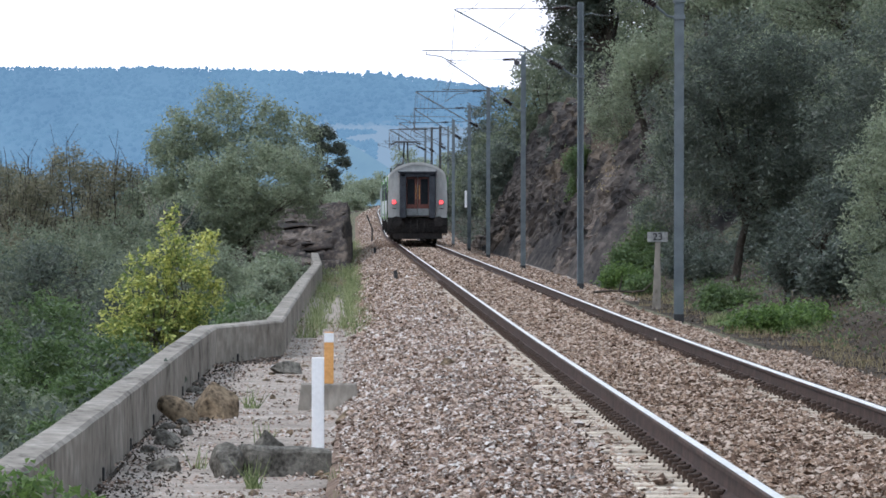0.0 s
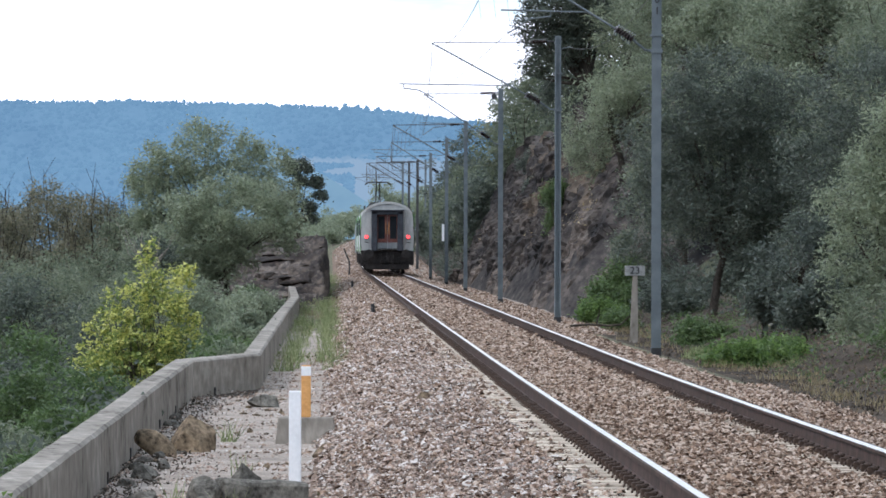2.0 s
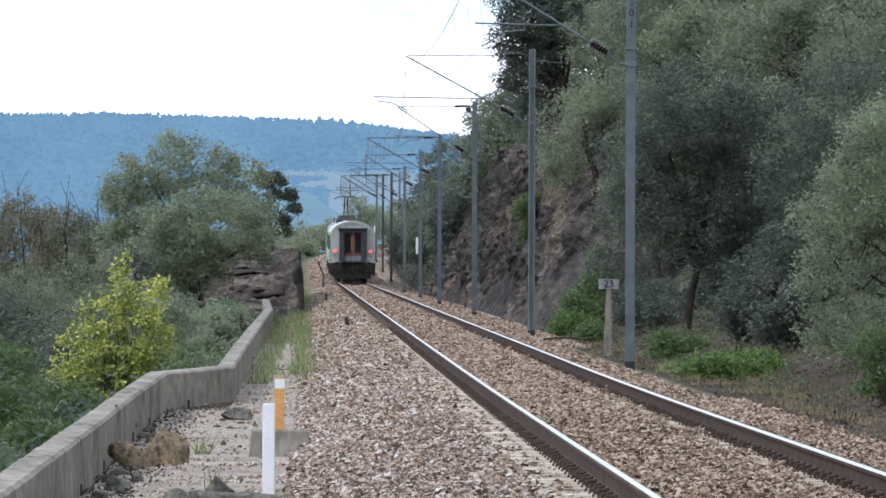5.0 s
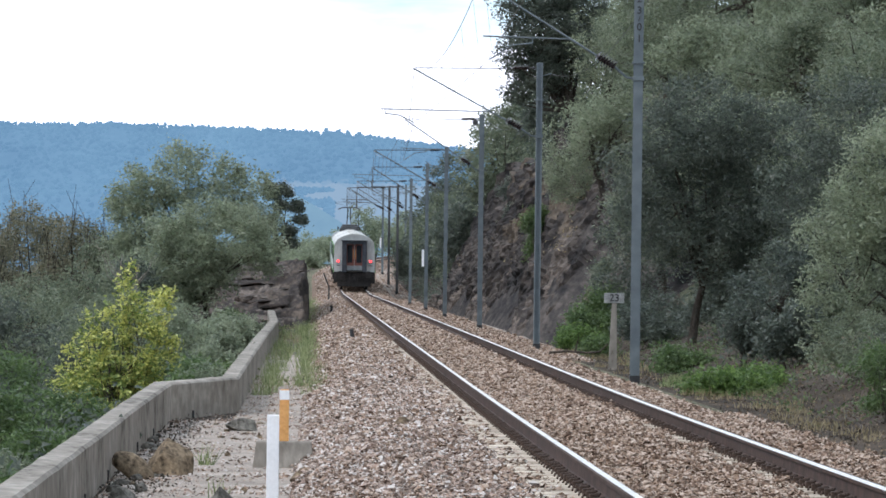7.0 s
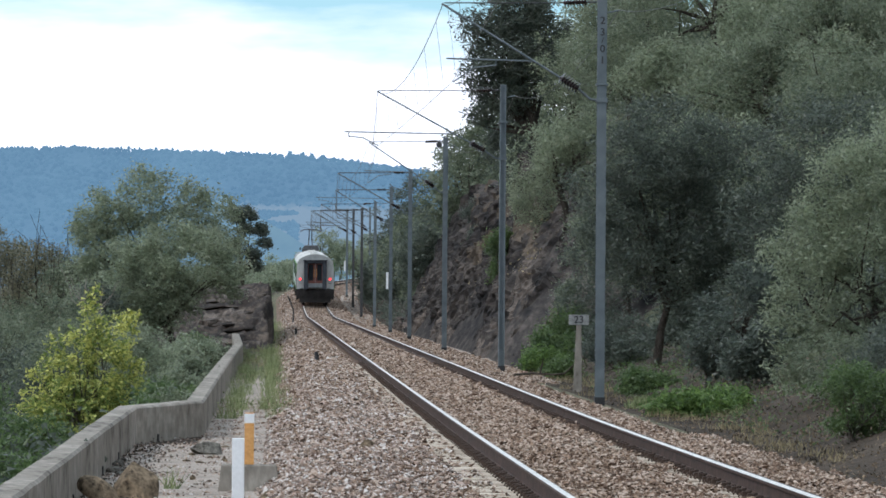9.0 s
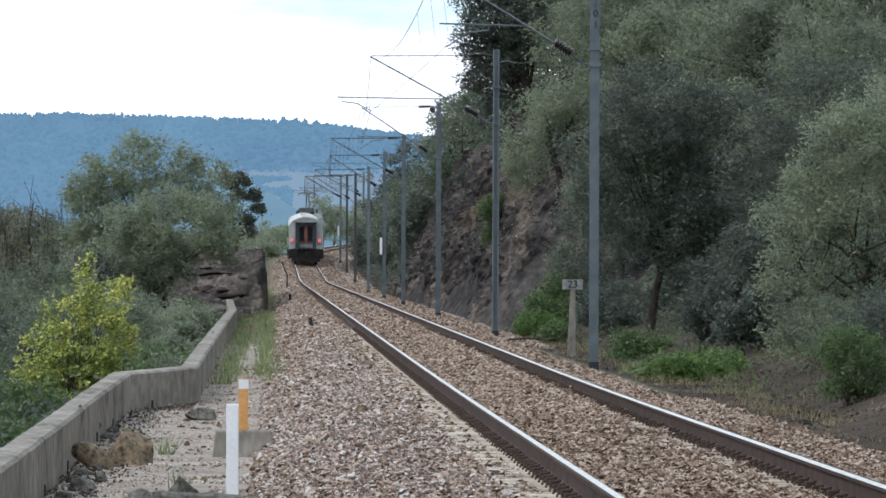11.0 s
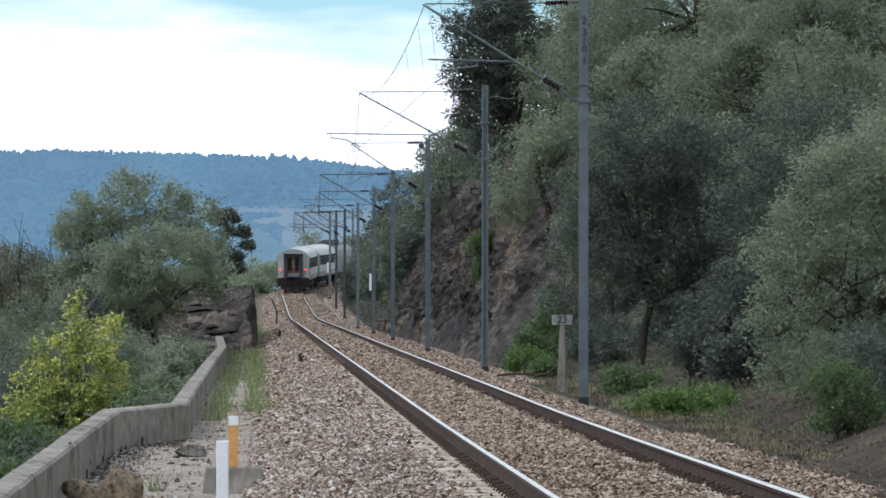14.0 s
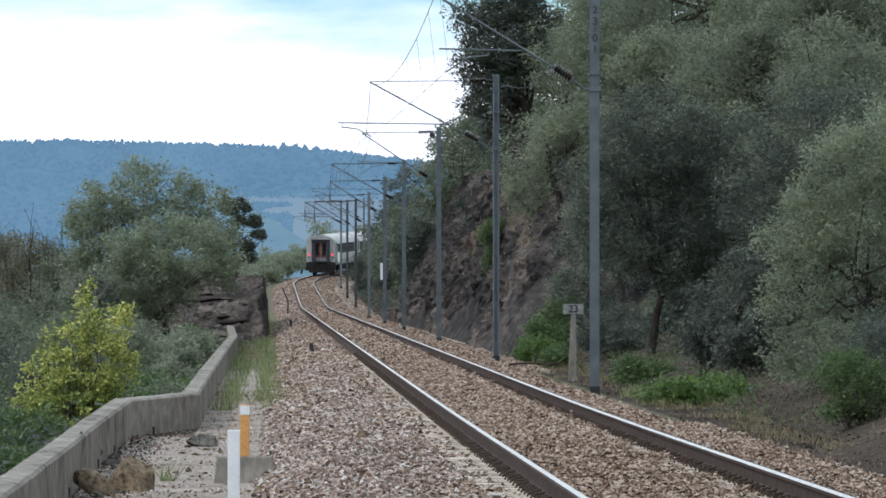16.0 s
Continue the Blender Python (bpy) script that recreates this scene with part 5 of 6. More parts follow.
def build_hills():
    # blue of the air painted into each emission colour
    m_hill = haze_material("haze_glow_hillside", (0.131, 0.256, 0.391), (0.172, 0.321, 0.461), (0.237, 0.347, 0.456), bands=True)
    m_wood = haze_material("haze_glow_forest", (0.119, 0.24, 0.371), (0.167, 0.317, 0.453), (0.11, 0.22, 0.318), island=0.4)
    m_field = haze_material("haze_glow_fields", (0.165, 0.295, 0.40), (0.205, 0.345, 0.44), (0.2, 0.3, 0.4), big=0.03)
    D = 4400.0
    xs = np.concatenate([np.linspace(-2600, -420, 40), np.linspace(-400, 260, 330), np.linspace(280, 2600, 40)])
    top = 101.5 - 0.035 * np.clip(xs + 80, 0, None) - 0.09 * np.clip(xs - 15, 0, None) + 1.6 * noise2(xs, xs * 0, 0.012, 2.0) + 0.8 * noise2(xs, xs * 0, 0.05, 1.0)
    top = np.maximum(top, 40) - 2.2
    rows = 46

    def slope(x, crest, t, j):
        """Place on the hillside: t from the valley floor to the crest."""
        ridge = crest * (1 - (1 - t) ** 1.3) - 45 * (1 - t)
        y = D - 900 * (1 - t) ** 1.1 + 40 * noise2(x, x * 0 + j * 9, 0.02, 4.0) * (1 - t)
        return np.stack([x, y, ridge + (1 - t) * t * 16 * noise2(x, y, 0.013, 7.0)], 1)

    V = [slope(xs, top, j / rows, j) for j in range(rows + 1)]
    V.append(np.stack([xs, np.full(len(xs), D + 300), np.full(len(xs), -60.0)], 1))
    V = np.concatenate(V)
    nx = len(xs)
    idx = np.arange((rows + 2) * nx).reshape(rows + 2, nx)
    q = np.stack([idx[:-1, :-1], idx[:-1, 1:], idx[1:, 1:], idx[1:, :-1]], -1).reshape(-1)
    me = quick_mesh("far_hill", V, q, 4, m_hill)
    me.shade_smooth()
    tagged(new("backdrop_hill", me), "wooded hill across the valley, glowing with painted blue haze", "hill", kind="structure")
    # crowns over the slope and along the crest
    rng = np.random.default_rng(5)
    n1, n2 = 11600, 520
    n0 = 2600
    x = np.concatenate([rng.uniform(-14, 26, n0), rng.uniform(-330, 260, n1 - n0 + n2)])
    t = np.concatenate([rng.uniform(0.4, 0.78, n0), rng.uniform(0.2, 1.0, n1 - n0) ** 0.8, np.ones(n2)])
    P = slope(x, np.interp(x, xs, top), t, t * rows)
    open_band = (P[:, 2] > -50) & (P[:, 2] < 58) & (x > -38 + 6 * noise2(x, P[:, 2], 0.3, 2.0)) & ~((np.abs(x + 1) < 11 + 3 * noise2(x, P[:, 2], 0.5, 1.0)) & (P[:, 2] > 34) & (P[:, 2] < 53)) & (rng.uniform(0, 1, n1 + n2) < 0.998)
    bare = noise2(x, P[:, 2] * 2, 0.06, 3.0) > 0.62
    extra = (np.arange(n1 + n2) < n0) & (P[:, 2] > 53)
    keep = ~(open_band | extra | (bare & (t < 0.97)))
    P, x, t = P[keep], x[keep], t[keep]
    n = len(x)
    h = rng.uniform(2.2, 4.2, n) * np.where(t > 0.999, rng.uniform(0.4, 0.95, n), 0.8) * np.where((t > 0.999) & (x > 0) & (x < 55), rng.uniform(0.9, 1.7, n), 1.0)
    w = rng.uniform(1.1, 2.3, n) * np.where(t > 0.999, 0.8 + 0.5 * ((x > 0) & (x < 55)), 1.0)
    ring = np.array([(1, 0, 0.42), (0.35, -1, 0.34), (-0.55, -0.9, 0.46), (-1, 0.2, 0.38), (0, 1, 0.4), (0.45, 0.1, 0.9), (-0.4, -0.1, 0.86), (0, 0, -0.3)], dtype=np.float32)
    tris = np.array([0, 4, 5, 4, 3, 6, 4, 6, 5, 3, 2, 6, 2, 1, 6, 1, 5, 6, 1, 0, 5, 1, 2, 7, 2, 3, 7, 0, 1, 7])
    v = np.repeat(ring[None], n, 0) + rng.normal(0, 0.12, (n, 8, 3))
    v = v * np.stack([w, w, h], 1)[:, None] + P[:, None]
    loops = (tris[None] + (np.arange(n) * 8)[:, None]).ravel()
    tagged(new("backdrop_forest", quick_mesh("far_forest", v.reshape(-1, 3), loops, 3, m_wood)), "trees on the far hill and ridge, glowing with painted blue haze", "forest", kind="stuff")
    # a nearer spur of pale fields, falling to the right
    gx = np.linspace(-130, 120, 90)
    crest = np.where(gx < -31, 52 + 0.9 * (gx + 31), 53.4 - 0.64 * (gx + 31)) + 0.8 * noise2(gx, gx * 0, 0.1, 3.0)
    W = np.concatenate([np.stack([gx, 3250 - 380 * k / 14 + 0 * gx, crest - 5.5 * k + 2 * noise2(gx, gx * 0 + k * 5, 0.05, 1.0) * (k > 0)], 1) for k in range(15)])
    idx = np.arange(15 * 90).reshape(15, 90)
    q = np.stack([idx[:-1, :-1], idx[1:, :-1], idx[1:, 1:], idx[:-1, 1:]], -1).reshape(-1)
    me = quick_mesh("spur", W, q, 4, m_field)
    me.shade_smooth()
    tagged(new("backdrop_spur", me), "pale green fields on a spur of the hill, glowing with painted haze", "hill", kind="structure")


build_hills()


# ---- train ----
M_BODY = material("coach_silver", (0.42, 0.42, 0.40), (0.60, 0.60, 0.58), 0.8, 0.5, metal=0.15, bump=0.08, depth=0.005, stretch=(1, 1, 0.3))
M_ROOF = material("coach_roof", (0.40, 0.395, 0.365), (0.60, 0.595, 0.55), 0.8, 0.55, bump=0.1, depth=0.006)
M_RIM = material("coach_end_rim", (0.16, 0.17, 0.17), (0.26, 0.27, 0.27), 1.5, 0.6, bump=0.1, depth=0.004)
M_END = material("coach_end_white", (0.36, 0.36, 0.34), (0.50, 0.50, 0.475), 1.2, 0.5, bump=0.08, depth=0.004, stretch=(1, 1, 0.3))
M_COACHGREEN = material("coach_green", (0.10, 0.24, 0.07), (0.18, 0.36, 0.11), 1.5, 0.5, bump=0.05, depth=0.003)
M_GLASS = material("tinted_window_glass", (0.012, 0.014, 0.016), (0.025, 0.028, 0.033), 2.0, 0.72, bump=0)
M_GANGWAY = material("black_rubber", (0.03, 0.033, 0.04), (0.07, 0.075, 0.085), 3.0, 0.8, bump=0.2, depth=0.005)
M_DOOR = material("orange_red_door", (0.11, 0.03, 0.021), (0.185, 0.055, 0.036), 2.0, 0.45, bump=0.05, depth=0.002)
M_UNDER = material("underframe_grime", (0.014, 0.013, 0.013), (0.05, 0.045, 0.042), 2.5, 0.85, bump=0.3, depth=0.01)
M_TAIL = glowing("red_tail_lamp", (1.0, 0.06, 0.06), 2.4)
HALF = [(1.28, 0.98), (1.40, 1.22), (1.415, 1.7), (1.415, 2.3), (1.385, 2.9), (1.31, 3.22), (1.16, 3.44), (0.92, 3.60), (0.6, 3.73), (0.3, 3.80), (0.0, 3.82)]


def shell(bm, pts, y0, y1, mi=0, grow=0.0):
    a = [bm.verts.new((x * (1 + grow), y0, z)) for x, z in pts]
    b = [bm.verts.new((x * (1 + grow), y1, z)) for x, z in pts]
    for j in range(len(pts) - 1):
        bm.faces.new((a[j], a[j + 1], b[j + 1], b[j])).material_index = mi
    return a, b


def build_bogie(parent, y, L=1.25):
    b = thing("bogie", pose(0, 0, 0), "", "")
    b.parent = parent
    b.location = (0, y, 0)
    for s in (-1, 1):
        bm = bmesh.new()
        box(bm, s * 1.02 - 0.06, s * 1.02 + 0.06, -1.7, 1.7, 0.42, 0.72, 0.03)
        box(bm, s * 1.02 - 0.09, s * 1.02 + 0.09, -0.4, 0.4, 0.6, 0.98, 0.03)
        part("bogie_frame", bm, M_UNDER, b)
        for w in (-L, L):
            bm = bmesh.new()
            rod(bm, (s * 0.80, w, 0.46), (s * 0.93, w, 0.46), 0.46, sides=24)
            rod(bm, (s * 0.76, w, 0.46), (s * 0.80, w, 0.46), 0.49, sides=24)
            part("wheel", bm, M_UNDER, b)
    return b


def build_coach(last):
    """A coach 26.1 m long; its tail at y = 0, its front at y = 26.1."""
    L = 26.1
    c = thing("passenger_coach", pose(0, 0, 0), "silver-grey passenger coach with " + ("orange end doors and red tail lamps" if last else "dark windows and pale roof"), "railway coach", "coaches of the train")
    full = [(-x, z) for x, z in HALF] + HALF[-2::-1]
    low, high = full[:6], full[5:16]
    bm = bmesh.new()
    shell(bm, full[:6], 0.18, L - 0.18)
    shell(bm, full[15:], 0.18, L - 0.18)
    part("body", bm, M_BODY, c)
    bm = bmesh.new()
    shell(bm, full[5:16], 0.1, L - 0.1)
    for k in range(16):
        y = 1 + k * 1.6
        shell(bm, [(x * 1.004, z + 0.012) for x, z in full[5:16]], y, y + 0.05)
    part("roof", bm, M_ROOF, c, "pale ribbed roof")
    for k in range(5):
        bm = bmesh.new()
        box(bm, -0.3, 0.3, 6.6 + k * 4.2, 7.4 + k * 4.2, 3.76, 3.86, 0.03)
        part("roof_vent", bm, M_ROOF, c)
    for y0, sgn in ((0.0, 1), (L, -1)):
        bm = bmesh.new()
        ring = [bm.verts.new((x * 0.985, y0 + sgn * 0.06, z)) for x, z in full]
        bm.faces.new(ring)
        part("end_wall", bm, M_END, c, "off-white end wall")
        bm = bmesh.new()
        o = [bm.verts.new((x * 1.005, y0, z + 0.005)) for x, z in full[5:16]]
        o2 = [bm.verts.new((x * 1.005, y0 + sgn * 0.2, z + 0.005)) for x, z in full[5:16]]
        i1 = [bm.verts.new((x * 0.93, y0, (z - 3.0) * 0.86 + 3.0)) for x, z in full[5:16]]
        i2 = [bm.verts.new((x * 0.93, y0 + sgn * 0.08, (z - 3.0) * 0.86 + 3.0)) for x, z in full[5:16]]
        for p, q in ((o, o2), (o, i1), (i1, i2)):
            for j in range(10):
                bm.faces.new((p[j], p[j + 1], q[j + 1], q[j]))
        bmesh.ops.recalc_face_normals(bm, faces=bm.faces)
        part("end_rim", bm, M_END, c)
        e = 1 if sgn > 0 else -1
        bm = bmesh.new()
        for x0, x1, z0, z1 in ((-0.84, -0.53, 1.2, 3.3), (0.53, 0.84, 1.2, 3.3), (-0.84, 0.84, 3.12, 3.32)):
            box(bm, x0, x1, min(y0 - e * 0.35, y0 + e * 0.06), max(y0 - e * 0.35, y0 + e * 0.06), z0, z1, 0.05)
        part("gangway_frame", bm, M_GANGWAY, c, "black rubber gangway frame")
        bm = bmesh.new()
        box(bm, -0.9, 0.9, min(y0 - e * 0.45, y0 + e * 0.05), max(y0 - e * 0.45, y0 + e * 0.05), 3.32, 3.39, 0.02)
        part("gangway_hood", bm, M_GANGWAY, c)
        bm = bmesh.new()
        box(bm, -0.53, 0.53, min(y0 - e * 0.3, y0 + e * 0.05), max(y0 - e * 0.3, y0 + e * 0.05), 1.28, 1.34, 0.01)
        part("footplate", bm, M_UNDER, c)
        for s in (-1, 1):
            bm = bmesh.new()
            xa, xb = sorted((s * 0.012, s * 0.53))
            ya, yb = sorted((y0 - e * 0.0, y0 + e * 0.05))
            box(bm, xa, xb, ya, yb, 1.66, 3.14, 0.01)
            d = part("gangway_door", bm, M_DOOR, c, "orange-red end door leaf")
            bm = bmesh.new()
            box(bm, xa, xb, ya - 0.005, yb, 1.28, 1.655, 0.01)
            part("kick_panel", bm, M_RIM, d, "grey lower panel")
            bm = bmesh.new()
            rod(bm, (s * 0.08, y0 - e * 0.05, 2.1), (s * 0.08, y0 - e * 0.05, 2.75), 0.018, sides=6)
            part("handle", bm, M_ORANGE, d, "orange upright handle")
            bm = bmesh.new()
            box(bm, s * 0.31 - 0.17, s * 0.31 + 0.17, min(y0 - e * 0.012, y0), max(y0 - e * 0.012, y0 + 0.001), 1.86, 3.04, 0.0)
            part("door_pane", bm, M_GLASS, d)
            if last and sgn > 0:
                bm = bmesh.new()
                rod(bm, (s * 1.1, 0.05, 1.96), (s * 1.1, -0.06, 1.96), 0.1, 0.09, 16)
                lamp = part("tail_lamp", bm, M_TAIL, c, "lit red tail lamp")
                bm = bmesh.new()
                rod(bm, (s * 1.1, 0.06, 1.96), (s * 1.1, -0.03, 1.96), 0.12, sides=16)
                part("lamp_rim", bm, M_RIM, lamp)
                bm = bmesh.new()
                rod(bm, (s * 1.1 - 0.1, -0.03, 1.68), (s * 1.1 + 0.1, -0.03, 1.65), 0.02, sides=6)
                part("grab_handle", bm, M_UNDER, c)
            bm = bmesh.new()
            rod(bm, (s * 0.98, y0 + e * 0.1, 1.06), (s * 0.98, y0 - e * 0.45, 1.06), 0.1, sides=12)
            rod(bm, (s * 0.98, y0 - e * 0.45, 1.06), (s * 0.98, y0 - e * 0.52, 1.06), 0.24, sides=20)
            part("buffer", bm, M_UNDER, c, "black side buffer")
            bm = bmesh.new()
            tube(bm, [(s * 0.3, y0 - e * 0.1, 1.2), (s * 0.33, y0 - e * 0.2, 0.8), (s * 0.3, y0 - e * 0.12, 0.55)], 0.03, 6)
            part("brake_hose", bm, M_UNDER, c)
            bm = bmesh.new()
            for z in (0.45, 0.8):
                ya, yb = sorted((y0 + e * 0.6, y0 + e * 1.3))
                box(bm, s * 1.32 - 0.12, s * 1.32 + 0.06, ya, yb, z, z + 0.04, 0.005)
            part("step", bm, M_UNDER, c)
        bm = bmesh.new()
        ya, yb = sorted((y0 - e * 0.02, y0 + e * 0.3))
        box(bm, -1.4, 1.4, ya, yb, 0.5, 1.24, 0.03)
        box(bm, -1.15, 1.15, ya, yb + 0.1, 0.24, 0.6, 0.03)
        part("buffer_beam", bm, M_UNDER, c, "black buffer beam")
        bm = bmesh.new()
        tube(bm, [(0, y0 - e * 0.02, 1.05), (0, y0 - e * 0.35, 1.05), (0, y0 - e * 0.36, 0.7)], 0.06, 6)
        part("coupling", bm, M_UNDER, c)
    bm = bmesh.new()
    box(bm, -1.28, 1.28, 0.3, L - 0.3, 0.86, 1.1, 0.02)
    for k in range(5):
        box(bm, -1.2, 1.2, 6.6 + k * 2.7, 8.4 + k * 2.7, 0.42, 0.9, 0.04)
    part("underframe", bm, M_UNDER, c, "grimy black underframe")
    for s in (-1, 1):
        for k in range(10):
            y = 2.5 + k * 2.12
            bm = bmesh.new()
            box(bm, s * 1.4 - 0.025, s * 1.4 + 0.025, y, y + 1.9, 2.05, 2.95, 0.01)
            w = part("side_window", bm, M_GLASS, c)
            bm = bmesh.new()
            box(bm, s * 1.403 - 0.025, s * 1.403 + 0.025, y + 0.06, y + 1.84, 2.66, 2.69, 0.0)
            part("window_bar", bm, M_RIM, w)
        bm = bmesh.new()
        box(bm, s * 1.408 - 0.015, s * 1.408 + 0.015, 2.0, L - 2.0, 1.3, 1.42, 0.004)
        part("waist_stripe", bm, M_RIM, c, "dark grey stripe along the sill")
        bm = bmesh.new()
        tube(bm, [(s * 1.38, -0.02, 1.35), (s * 1.42, -0.05, 1.6), (s * 1.42, -0.05, 2.3), (s * 1.37, -0.02, 2.5)], 0.018, 5)
        part("corner_handrail", bm, M_UNDER, c)
        for y in (0.75, L - 1.75):
            bm = bmesh.new()
            box(bm, s * 1.405 - 0.03, s * 1.405 + 0.03, y, y + 1.0, 1.15, 3.15, 0.01)
            d = part("side_door", bm, M_COACHGREEN, c, "green entrance door")
            bm = bmesh.new()
            box(bm, s * 1.412 - 0.03, s * 1.412 + 0.03, y + 0.3, y + 0.72, 2.1, 2.9, 0.0)
            part("door_window", bm, M_GLASS, d)
    for y in (3.4, L - 3.4):
        build_bogie(c, y)
    return c


def build_locomotive():
    L = 17.5
    c = thing("electric_locomotive", pose(0, 0, 0), "boxy electric locomotive with a raised pantograph", "locomotive")
    bm = bmesh.new()
    pts = [(-1.42, 1.05), (-1.44, 2.6), (-1.3, 3.3), (-1.0, 3.6), (1.0, 3.6), (1.3, 3.3), (1.44, 2.6), (1.42, 1.05)]
    a, b = shell(bm, pts, 0.3, L - 0.3)
    bm.faces.new(a)
    bm.faces.new(b[::-1])
    part("body", bm, M_RIM, c, "dark grey painted body")
    bm = bmesh.new()
    box(bm, -1.3, 1.3, 0.2, L - 0.2, 0.5, 1.06, 0.04)
    part("underframe", bm, M_UNDER, c)
    for y in (0.28, L - 0.28):
        bm = bmesh.new()
        box(bm, -1.1, 1.1, y - 0.03, y + 0.03, 2.3, 3.2, 0.02)
        part("cab_window", bm, M_GLASS, c)
    bm = bmesh.new()
    y = 12.4
    for s in (-1, 1):
        tube(bm, [(s * 0.22, y, 3.75), (s * 0.12, y + 1.5, 4.6), (s * 0.1, y + 0.2, 5.48)], 0.05, 5)
        rod(bm, (s * 0.85, y, 3.75), (s * 0.85, y, 4.0), 0.06)
    box(bm, -0.6, 0.6, y - 0.5, y + 1.8, 3.76, 3.86, 0.02)
    tube(bm, [(-0.85, y + 0.2, 5.35), (-0.55, y + 0.2, 5.5), (0.55, y + 0.2, 5.5), (0.85, y + 0.2, 5.35)], 0.045, 6)
    part("pantograph", bm, M_DARKSTEEL, c, "raised dark steel pantograph")
    for k in range(6):
        bm = bmesh.new()
        box(bm, -0.75 + 0.1 * (k % 3), 0.55 + 0.1 * (k % 2), 1.6 + k * 1.5, 2.5 + k * 1.5, 3.55, 3.95 + 0.12 * (k % 3), 0.04)
        part("roof_equipment", bm, M_DARKSTEEL, c, "dark equipment box on the roof")
    for y in (3.6, L - 3.6):
        build_bogie(c, y, 1.4)
    return c


TRAIN = [build_coach(True), build_coach(False)]
TRAIN.append(build_locomotive())
LENGTHS = [26.1, 26.1, 17.5]


def tail_at(t):
    """Place of the train's tail along the line."""
    return 295.0 + 19.6 * t - 0.035 * t * t


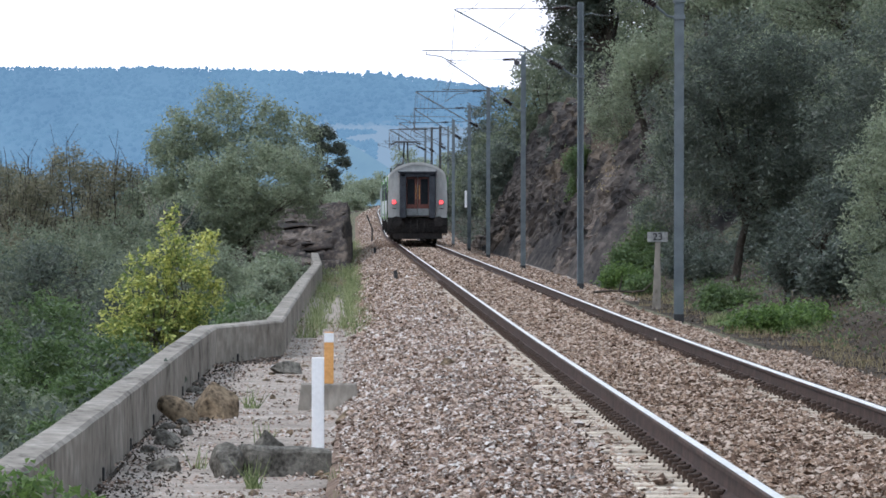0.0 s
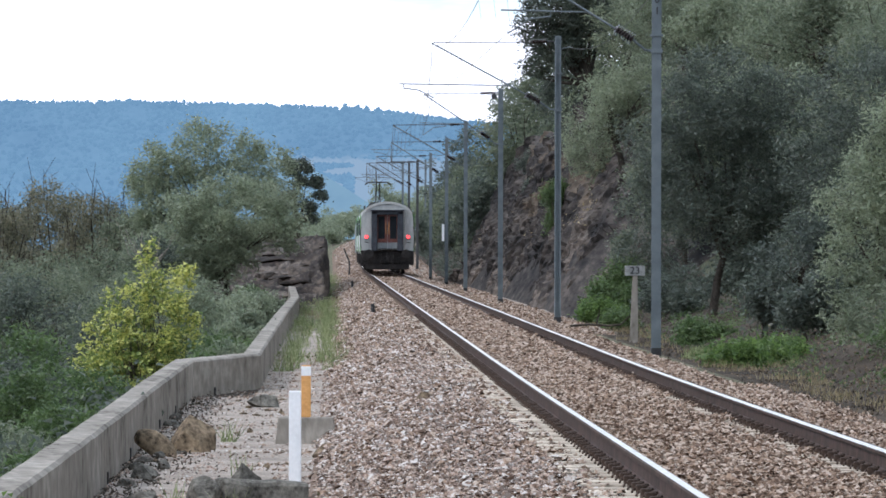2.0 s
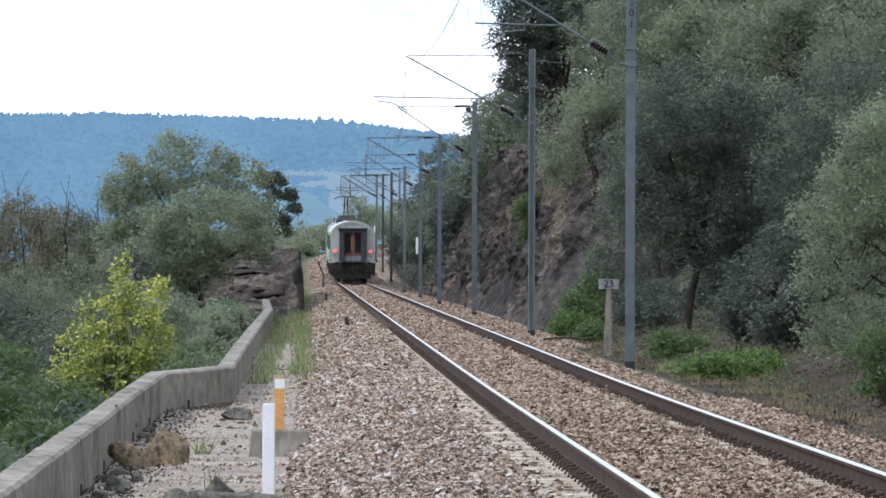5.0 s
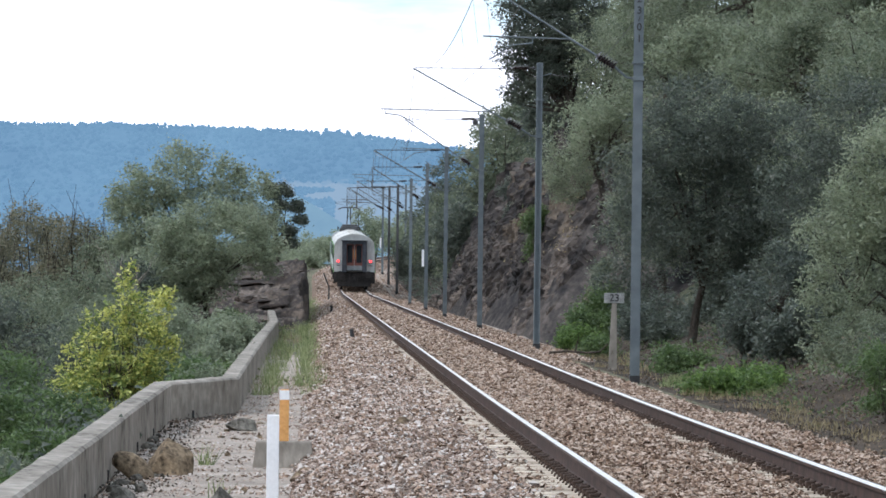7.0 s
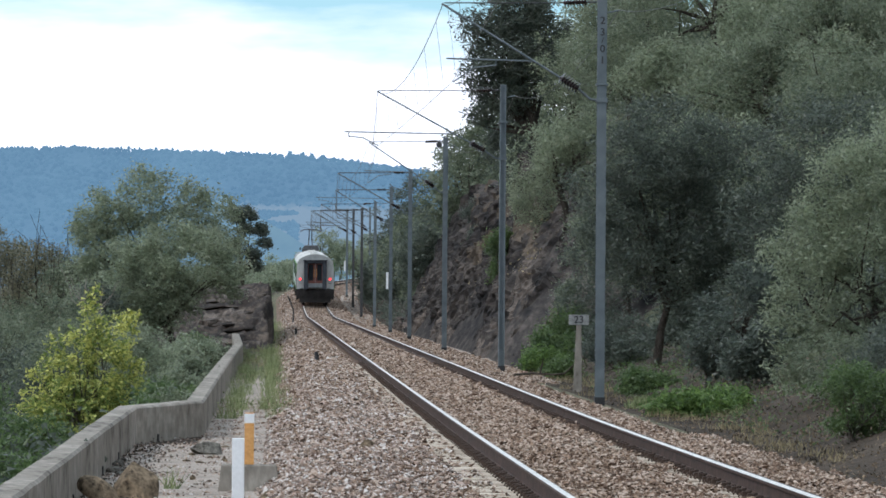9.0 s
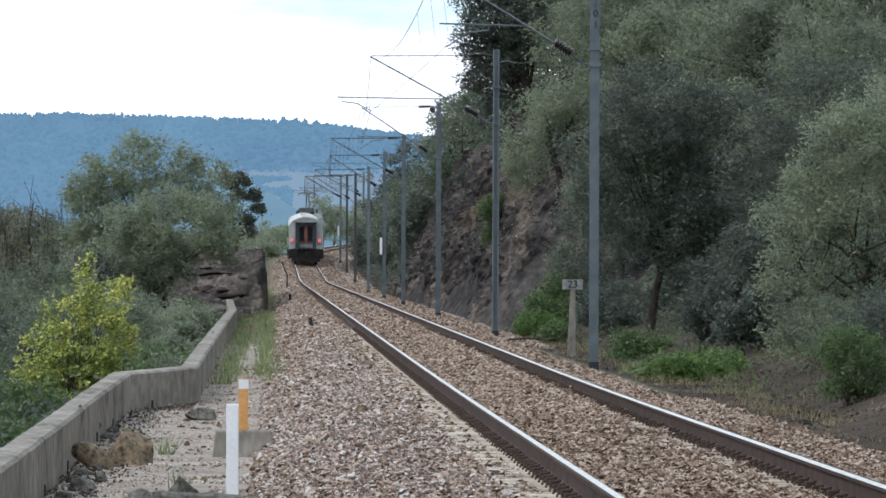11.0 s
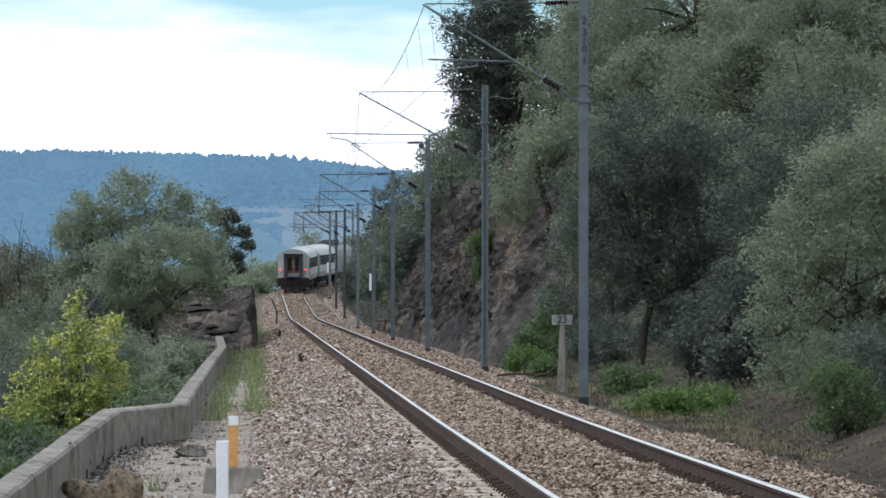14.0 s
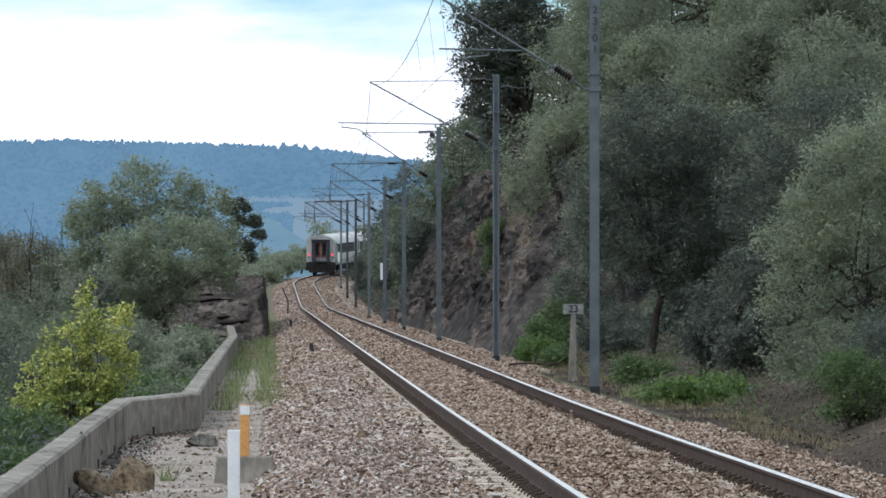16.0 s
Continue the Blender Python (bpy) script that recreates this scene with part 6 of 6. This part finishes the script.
# ---- ballast ----
def build_stones():
    rng = np.random.default_rng(3)
    octa = np.array([(1, 0.1, 0), (-0.1, 1, 0.1), (-1, 0, -0.1), (0.1, -1, 0), (0.15, 0.1, 0.95), (-0.1, 0.05, -0.9)], dtype=np.float32)
    tris = np.array([0, 1, 4, 1, 2, 4, 2, 3, 4, 3, 0, 4, 1, 0, 5, 2, 1, 5, 3, 2, 5, 0, 3, 5])
    for name, y0, y1, dens, r, x0, x1 in (("ballast_stones", 34, 50, 740, 0.0178, -3.7, 2.0), ("ballast_stones", 50, 66, 560, 0.0195, -3.6, 2.6), ("ballast_stones", 66, 95, 330, 0.0225, -3.5, 3.6), ("ballast_stones", 95, 150, 125, 0.028, -3.3, 2.9),
                                          ("ballast_stones", 150, 260, 52, 0.037, -3.1, 3.8), ("ballast_stones", 260, 400, 24, 0.042, -3.0, 4.0), ("ballast_stones", 400, 620, 10, 0.055, -2.6, 4.2), ("path_pebbles", 44, 132, 140, 0.018, -5.2, -3.2)):
        tip = 0.16 if y0 > 60 else 0.3
        n = int(dens * (y1 - y0) * (x1 - x0))
        x, y = rng.uniform(x0, x1, n), rng.uniform(y0, y1, n)
        # keep the rails clear, and the sleeper ends here and there
        bare = (noise2(x * 0.2, y, 0.9, 2.0) > -0.15) & (y < 72)
        gap = np.abs((y - 33.4 + 0.3) % 0.6 - 0.3) > 0.15
        bare &= ~gap | (rng.uniform(0, 1, n) < 0.3)
        low = (((x > -1.30) & (x < -0.75)) | ((x > 0.6) & (x < 0.98))) & gap & (y < 72)
        clear = ((x > -1.03 + 0.08 * noise2(x * 0, y, 2.1, 1.0)) & (x < -0.75) & bare) | ((x > 0.60 + 0.06 * noise2(x * 0, y, 2.4, 1.0)) & (x < 0.98) & bare) | (np.abs(np.abs(x) - 0.87) < 0.10) | ((x < 0) & (np.abs(x + 1.0) < 0.08))
        thin = (x < -3.12) & (rng.uniform(0, 1, n) < (0.72 if name == "ballast_stones" else 0.1))
        keep = ~(clear | thin)
        x, y, low = x[keep], y[keep], low[keep]
        n = len(x)
        z = np.interp(x, [-3.6, -3.15, -2.0, -1.5, 1.5, 2.0, 2.85, 3.0], [-0.77, -0.77, -0.22, -0.2, -0.2, -0.24, -0.66, -0.605]) + (rise(y) + (ground_z(x, y) + 0.755 - rise(y)) * step(-x, 3.05, 3.25)) + rng.normal(0, 0.014, n) + 0.03 * noise2(x, y, 1.6, 5.0)
        x = x + swing(y) * step(x, -3.2, -2.2)
        z = z - 0.07 * low + 0.028 * ((x - swing(y) > -0.72) & (x - swing(y) < 1.36) & ~low)
        x = x + np.clip(y - S0, 0, None) ** 2 / (2 * RAD)
        v = np.repeat(octa[None], n, 0) + rng.normal(0, 0.2, (n, 6, 3))
        v *= (r * np.exp(rng.normal(0, 0.33, n)))[:, None, None] * rng.uniform(0.6, 1.2, (n, 1, 3))
        q = rng.normal(0, 1, (n, 4))
        q[:, 1:3] *= tip
        q /= np.linalg.norm(q, axis=1)[:, None]
        w, a, b, c = q.T
        R = np.stack([1 - 2 * (b * b + c * c), 2 * (a * b - w * c), 2 * (a * c + w * b), 2 * (a * b + w * c), 1 - 2 * (a * a + c * c), 2 * (b * c - w * a), 2 * (a * c - w * b), 2 * (b * c + w * a), 1 - 2 * (a * a + b * b)], -1).reshape(n, 3, 3)
        v = np.einsum("nij,nkj->nki", R, v)
        v[:, :, 2] *= 0.72
        v = v + np.stack([x, y, z], 1)[:, None]
        u = x - np.clip(y - S0, 0, None) ** 2 / (2 * RAD) - swing(y)
        rusty = (u + 0.35 * noise2(x, y, 0.5, 6.0) + 0.25 * rng.normal(0, 1, n) > -1.3) | (rng.uniform(0, 1, n) < 0.3 + 0.5 * step(y, 80, 160))
        for pick, mat, label in ((rusty, M_STONERUST, "rusty brown crushed stones of the track bed"), (~rusty, M_STONE, "angular grey, pink and pale crushed stones")):
            w = v[pick]
            loops = (tris[:12][None] + (np.arange(len(w)) * 6)[:, None]).ravel()
            if name == "path_pebbles" and mat is M_STONERUST:
                label = "brown pebbles strewn on the path"
            tagged(new(name, quick_mesh(name, w.reshape(-1, 3), loops, 3, mat)), label, "ballast" if name == "ballast_stones" else "pebbles", kind="stuff")


build_stones()


def motions():
    times = [0.5 * k for k in range(33)]
    for i, v in enumerate(TRAIN):
        ahead = sum(LENGTHS[:i]) + 0.9 * i
        rows = []
        for t in times:
            s = tail_at(t) + ahead
            a, b = track(s + 3.4)[0], track(s + LENGTHS[i] - 3.4)[0]
            d = (b - a).normalized()
            o = a - d * 3.4
            rows.append((t, pose(o.x, o.y, o.z, math.degrees(math.asin(d.z)), 0, -math.degrees(math.atan2(d.x, d.y)))))
        walk(v, rows)


motions()
